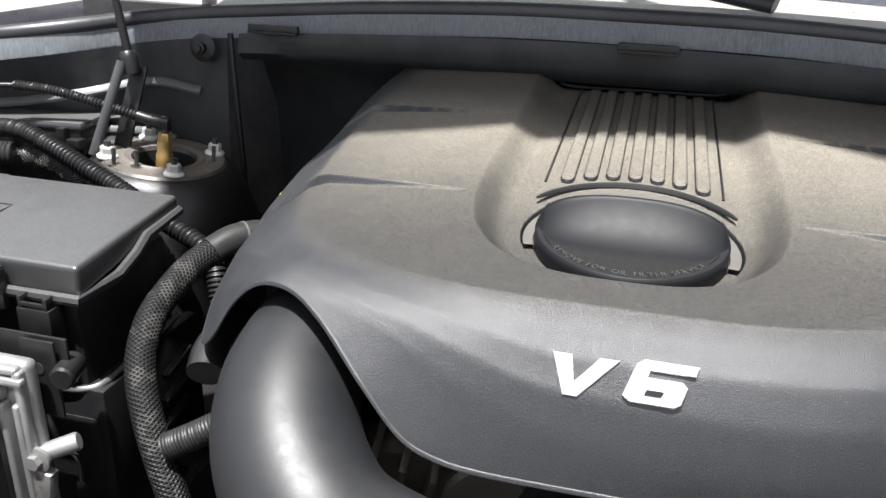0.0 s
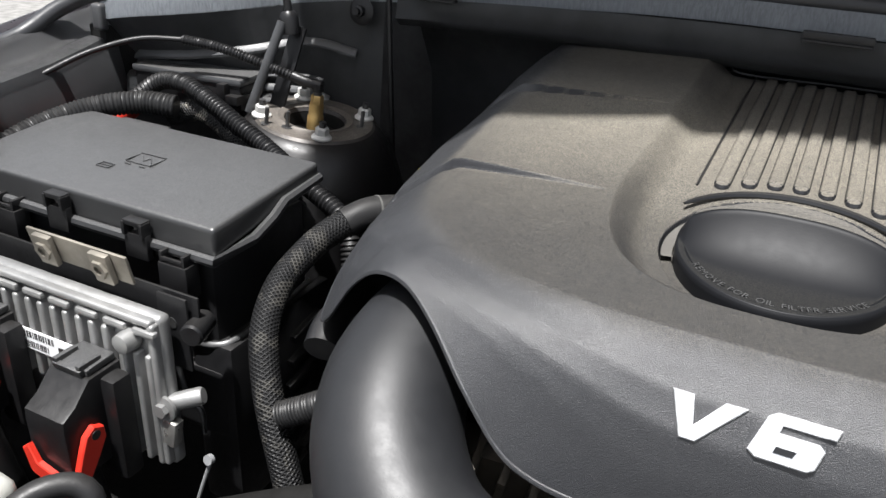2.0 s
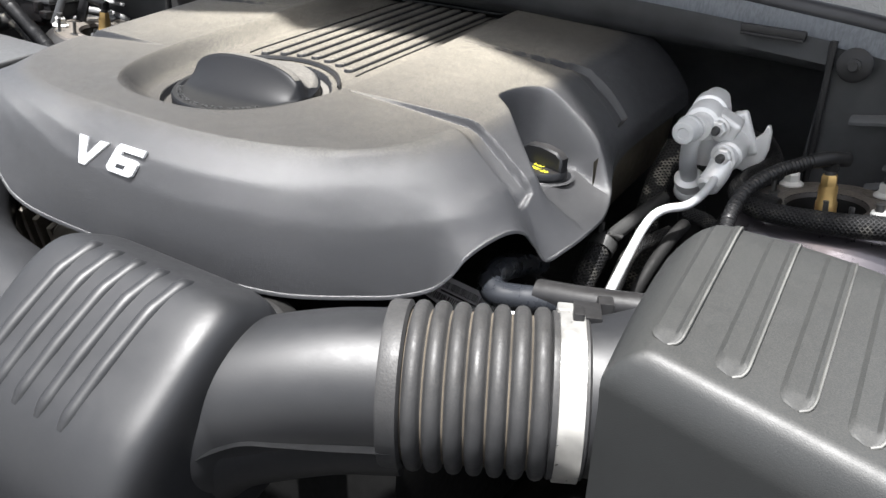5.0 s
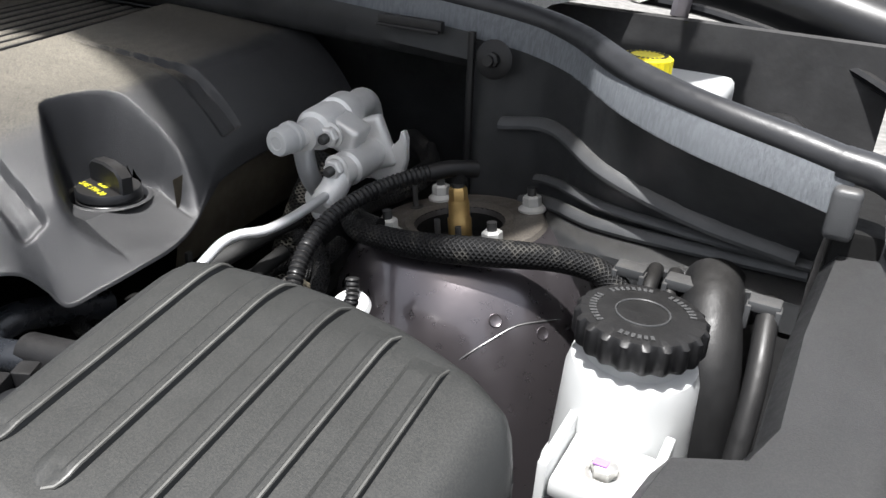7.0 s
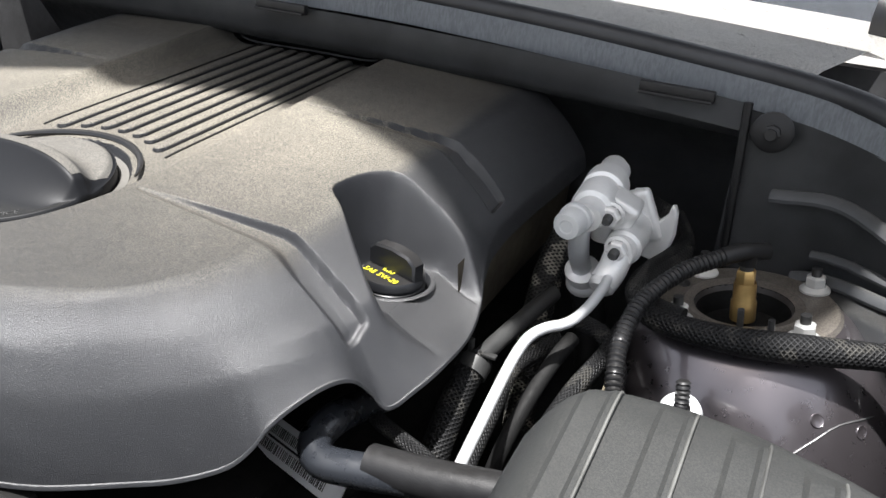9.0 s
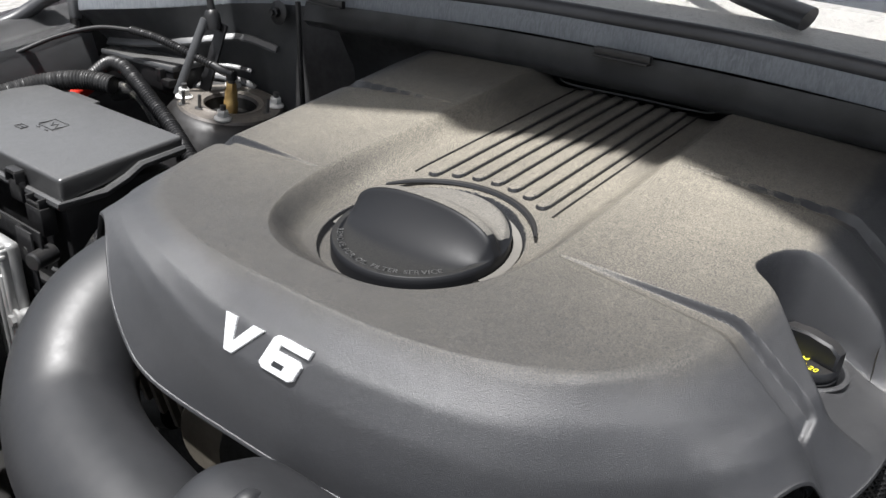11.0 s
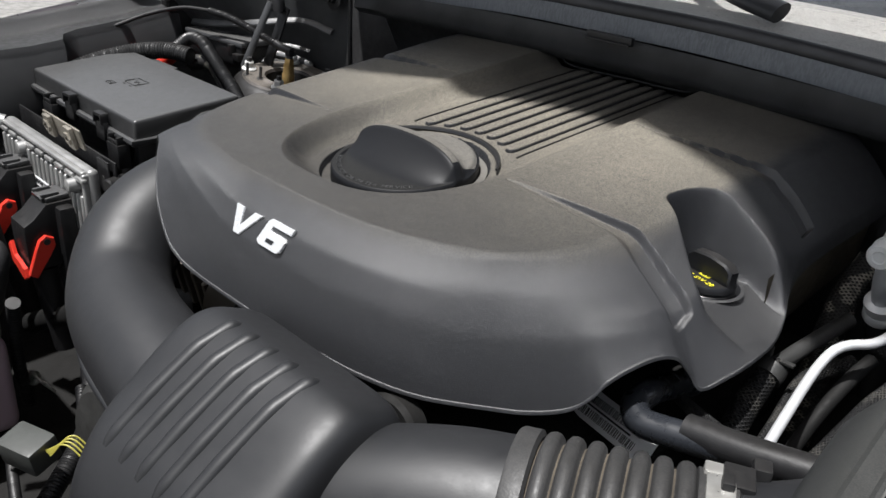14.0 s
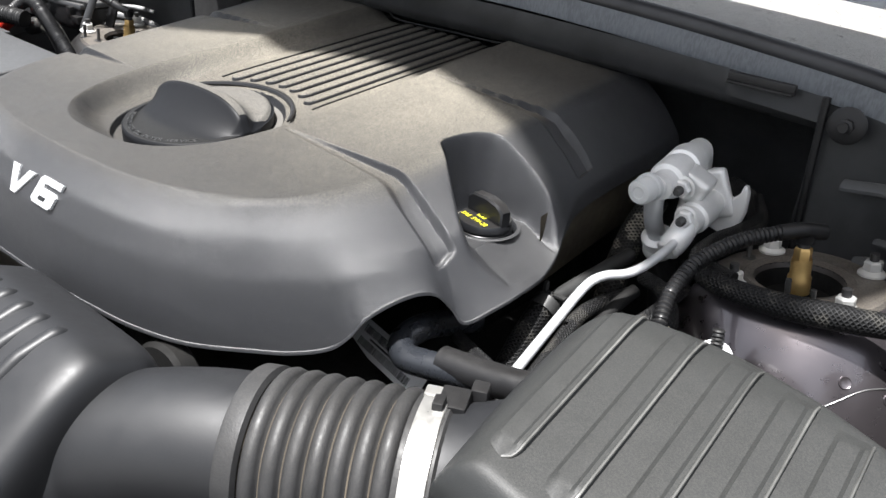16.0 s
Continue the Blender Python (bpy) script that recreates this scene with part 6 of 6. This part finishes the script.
# ---- left side: looms, box, hood strut ----
loom("wide_loom", "dusty grey corrugated loom along the inner wing", [(-0.80, -0.40, 0.88), (-0.815, -0.33, 0.96), (-0.81, -0.26, 1.01), (-0.78, -0.18, 1.035), (-0.735, -0.13, 1.043), (-0.69, -0.11, 1.04)], 0.014, RUBBER, (0.005, 0.0008))
loom("taped_loom", "black taped wiring loom crossing in front of the strut tower", [(-0.775, -0.10, 1.03), (-0.74, -0.085, 1.058), (-0.70, -0.085, 1.062), (-0.65, -0.095, 1.05), (-0.60, -0.105, 1.032), (-0.55, -0.115, 1.015), (-0.48, -0.135, 0.99), (-0.42, -0.15, 0.965), (-0.40, -0.17, 0.92)], 0.0105, BLACK, (0.0055, 0.0011))
loom("flecked_loom", "black braided cable near the red boot", [(-0.72, -0.09, 1.02), (-0.68, -0.08, 1.03), (-0.64, -0.085, 1.02), (-0.60, -0.09, 0.99)], 0.014, MESH, None)
rb = thing("terminal_boot", "red rubber terminal boot behind the fuse box", "boot", (-0.775, -0.104, 1.02))
part("boot", sweep([(-0.79, -0.115, 1.005), (-0.775, -0.105, 1.02), (-0.757, -0.098, 1.035)], 0.012, 14), RED, rb)
bx = thing("relay_box", "dusty black relay box behind the fuse box", "relay box", (-0.74, -0.01, 1.03))
part("case", box(-0.745, 0.0, 1.035, 0.17, 0.07, 0.035, 0.005, rot=(0, 0, 4)), BLACK, bx)
part("lid", box(-0.745, 0.0, 1.056, 0.175, 0.075, 0.010, 0.004, rot=(0, 0, 4)), PANEL, bx)
part("clip", joined(box(-0.665, -0.025, 1.035, 0.02, 0.03, 0.012, 0.002), box(-0.68, -0.035, 1.045, 0.012, 0.012, 0.02, 0.002)), BLACK, bx)
gs = thing("hood_strut", "black gas strut on a steel bracket holding the hood", "hood strut", (-0.61, 0.02, 1.08))
part("bracket_bar", sweep([(-0.636, -0.040, 1.025), (-0.608, 0.0, 1.136)], 0.0062, 8, smooth=False, flat=0.4), PANEL, gs, "grey flat bar")
part("bracket_plate", box(-0.612, 0.012, 1.075, 0.022, 0.004, 0.11, 0.001, rot=(-14, 12, 0)), BLACK, gs)
part("socket", lathe([(0.0, -0.012), (0.011, -0.012), (0.012, 0.008), (0.009, 0.014), (0.007, 0.016)], 20, aim((-0.606, 0.012, 1.132), (-0.12, -0.02, 1))), BLACK, gs)
part("rod", sweep([(-0.606, 0.012, 1.14), (-0.62, 0.01, 1.25), (-0.66, 0.0, 1.62)], 0.0052, 12, smooth=False), BLACK, gs)
bh = loom("braided_hose", "thick black braided hose hanging beside the fuse box", [(-0.364, -0.210, 1.010), (-0.381, -0.245, 0.998), (-0.388, -0.280, 0.984), (-0.389, -0.312, 0.968), (-0.379, -0.346, 0.942), (-0.355, -0.375, 0.906), (-0.328, -0.395, 0.862), (-0.30, -0.41, 0.80), (-0.28, -0.42, 0.73)], 0.0135, BRAID, None, seg=22)
part("cuff", sweep([(-0.315, -0.155, 1.0), (-0.335, -0.175, 1.010), (-0.358, -0.202, 1.012), (-0.372, -0.226, 1.005)], 0.0148, 20), RUBBER, bh, "smooth rubber cuff")
part("band", lathe([(0.0149, 0), (0.0158, 0.0002), (0.0158, 0.0022), (0.0149, 0.0024)], 28, aim((-0.352, -0.194, 1.0118), (-0.6, -0.75, 0.1))), PALE_GREY, bh, "thin grey band")
loom("heater_hose", "short black hose with a clamp below the cover", [(-0.33, -0.39, 0.90), (-0.30, -0.38, 0.915), (-0.26, -0.36, 0.935)], 0.012, RUBBER, (0.003, 0.0004))
loom("small_pipe", "black pipe stub beside the cover edge", [(-0.30, -0.30, 0.985), (-0.305, -0.345, 0.975), (-0.30, -0.37, 0.965)], 0.016, GRIP, None)
yc = thing("dipstick_handle", "yellow dipstick handle behind the cover", "handle", (-0.335, -0.13, 1.03))
part("ring", box(-0.335, -0.13, 1.03, 0.014, 0.012, 0.02, 0.004), YELLOW, yc)
loom("radiator_hose", "fat black radiator hose below the intake tube", [(-0.1555, -0.4006, 0.890), (-0.276, -0.4155, 0.8471), (-0.3963, -0.4306, 0.7844), (-0.5181, -0.4452, 0.7239), (-0.600, -0.455, 0.68)], 0.0165, DARK, None, seg=20)
tie = thing("cable_tie", "grey cable tie round the radiator hose", "cable tie", (-0.30, -0.47, 0.87))
part("tie", joined(sweep([(-0.437, -0.402, 0.729), (-0.432, -0.402, 0.75), (-0.424, -0.398, 0.78), (-0.413, -0.394, 0.815)], 0.0019, 8), lathe([(0, 0), (0.005, 0), (0.005, 0.005), (0, 0.005)], 12, aim((-0.412, -0.393, 0.820), (0, -1, 0.3)))), surface("grey_nylon", (0.2, 0.205, 0.21), 0.5), tie)
tank = thing("coolant_tank", "milky coolant tank half full of pink coolant", "coolant tank", (-0.56, -0.55, 0.6))
part("tank_body", box(-0.617, -0.582, 0.80, 0.27, 0.11, 0.15, 0.02, 4), COOLANT, tank)
part("tank_lower", box(-0.617, -0.584, 0.66, 0.275, 0.118, 0.15, 0.02, 4), PINK, tank, "lower half with pink coolant showing through")
part("neck", sweep([(-0.69, -0.53, 0.925), (-0.64, -0.52, 0.940), (-0.595, -0.515, 0.938), (-0.582, -0.515, 0.915)], 0.013, 16), WHITE, tank)
part("hose", sweep([(-0.455, -0.66, 0.890), (-0.4232, -0.5945, 0.9073), (-0.4093, -0.5629, 0.9178), (-0.3933, -0.5443, 0.9164), (-0.382, -0.541, 0.903), (-0.386, -0.546, 0.875), (-0.412, -0.545, 0.843), (-0.448, -0.540, 0.806), (-0.485, -0.54, 0.775)], 0.0092, 16), RUBBER, tank)
part("side_hose", sweep([(-0.582, -0.512, 0.93), (-0.580, -0.50, 0.88), (-0.572, -0.49, 0.80)], 0.015, 16), RUBBER, tank)

# low clutter at the front left
random.seed(11)
for pts, r in (([(-0.465, -0.515, 0.795), (-0.4893, -0.5107, 0.7538), (-0.5438, -0.50, 0.6515), (-0.5938, -0.4821, 0.5476)], 0.009), ([(-0.30, -0.5, 0.74), (-0.22, -0.53, 0.72), (-0.12, -0.56, 0.70), (0.0, -0.62, 0.68)], 0.007), ([(-0.40, -0.45, 0.70), (-0.30, -0.5, 0.68), (-0.22, -0.6, 0.64)], 0.012), ([(-0.35, -0.58, 0.66), (-0.2, -0.62, 0.70), (-0.05, -0.66, 0.68)], 0.006)):
    loom("front_loom", "dark wiring loom low in the front of the bay", pts, r, group="front looms")
alt = thing("alternator", "dark grey cast alternator low in the bay", "alternator", (-0.2, -0.48, 0.7))
part("case", lathe([(0, 0), (0.055, 0), (0.062, 0.01), (0.062, 0.05), (0.05, 0.06), (0, 0.06)], 32, aim((-0.19, -0.47, 0.74), (0.1, -1, 0.2))), surface("dull_cast", (0.022, 0.022, 0.021), 0.65, metal=0.2, grain=200.0, bump=0.5), alt)
part("lug", joined(lathe([(0.003, 0), (0.011, 0), (0.011, 0.005), (0.003, 0.005)], 20, aim((-0.563, -0.476, 0.605), (0.3, -0.8, 0.5))), box(-0.555, -0.470, 0.600, 0.05, 0.004, 0.026, 0.001, rot=(30, 0, 10))), STEEL, alt)
plug = thing("grey_connector", "grey plug connector with yellow wires", "connector", (-0.24, -0.587, 0.73))
part("plug", box(-0.2393, -0.587, 0.7285, 0.055, 0.04, 0.035, 0.005, rot=(10, 0, 20)), surface("grey_plug", (0.045, 0.048, 0.045), 0.55), plug)
part("wire", joined(*[sweep([(-0.214 + 0.004 * k, -0.577, 0.736), (-0.189, -0.562 + 0.003 * k, 0.751 + 0.003 * k), (-0.164, -0.547 + 0.004 * k, 0.726)], 0.0011, 6) for k in range(4)]), WIRE, plug, "yellow wires")

# wiper arm and cowl grille
wip = thing("wiper_arm", "black wiper arm at the base of the windscreen", "wiper", (0.1, 0.27, 1.215))
part("arm", sweep([(0.16, 0.235, 1.226), (0.09, 0.265, 1.235), (0.03, 0.31, 1.243), (-0.10, 0.42, 1.27)], 0.016, 12, flat=0.6), GRIP, wip)
for i in range(9):
    sl = part("grille_slot", box(-0.36 + 0.014 * i, 0.285, 1.2115, 0.006, 0.03, 0.004, 0.001), INK)
    tagged(sl, "dark slot of the cowl grille", "slot", "cowl grille slots")
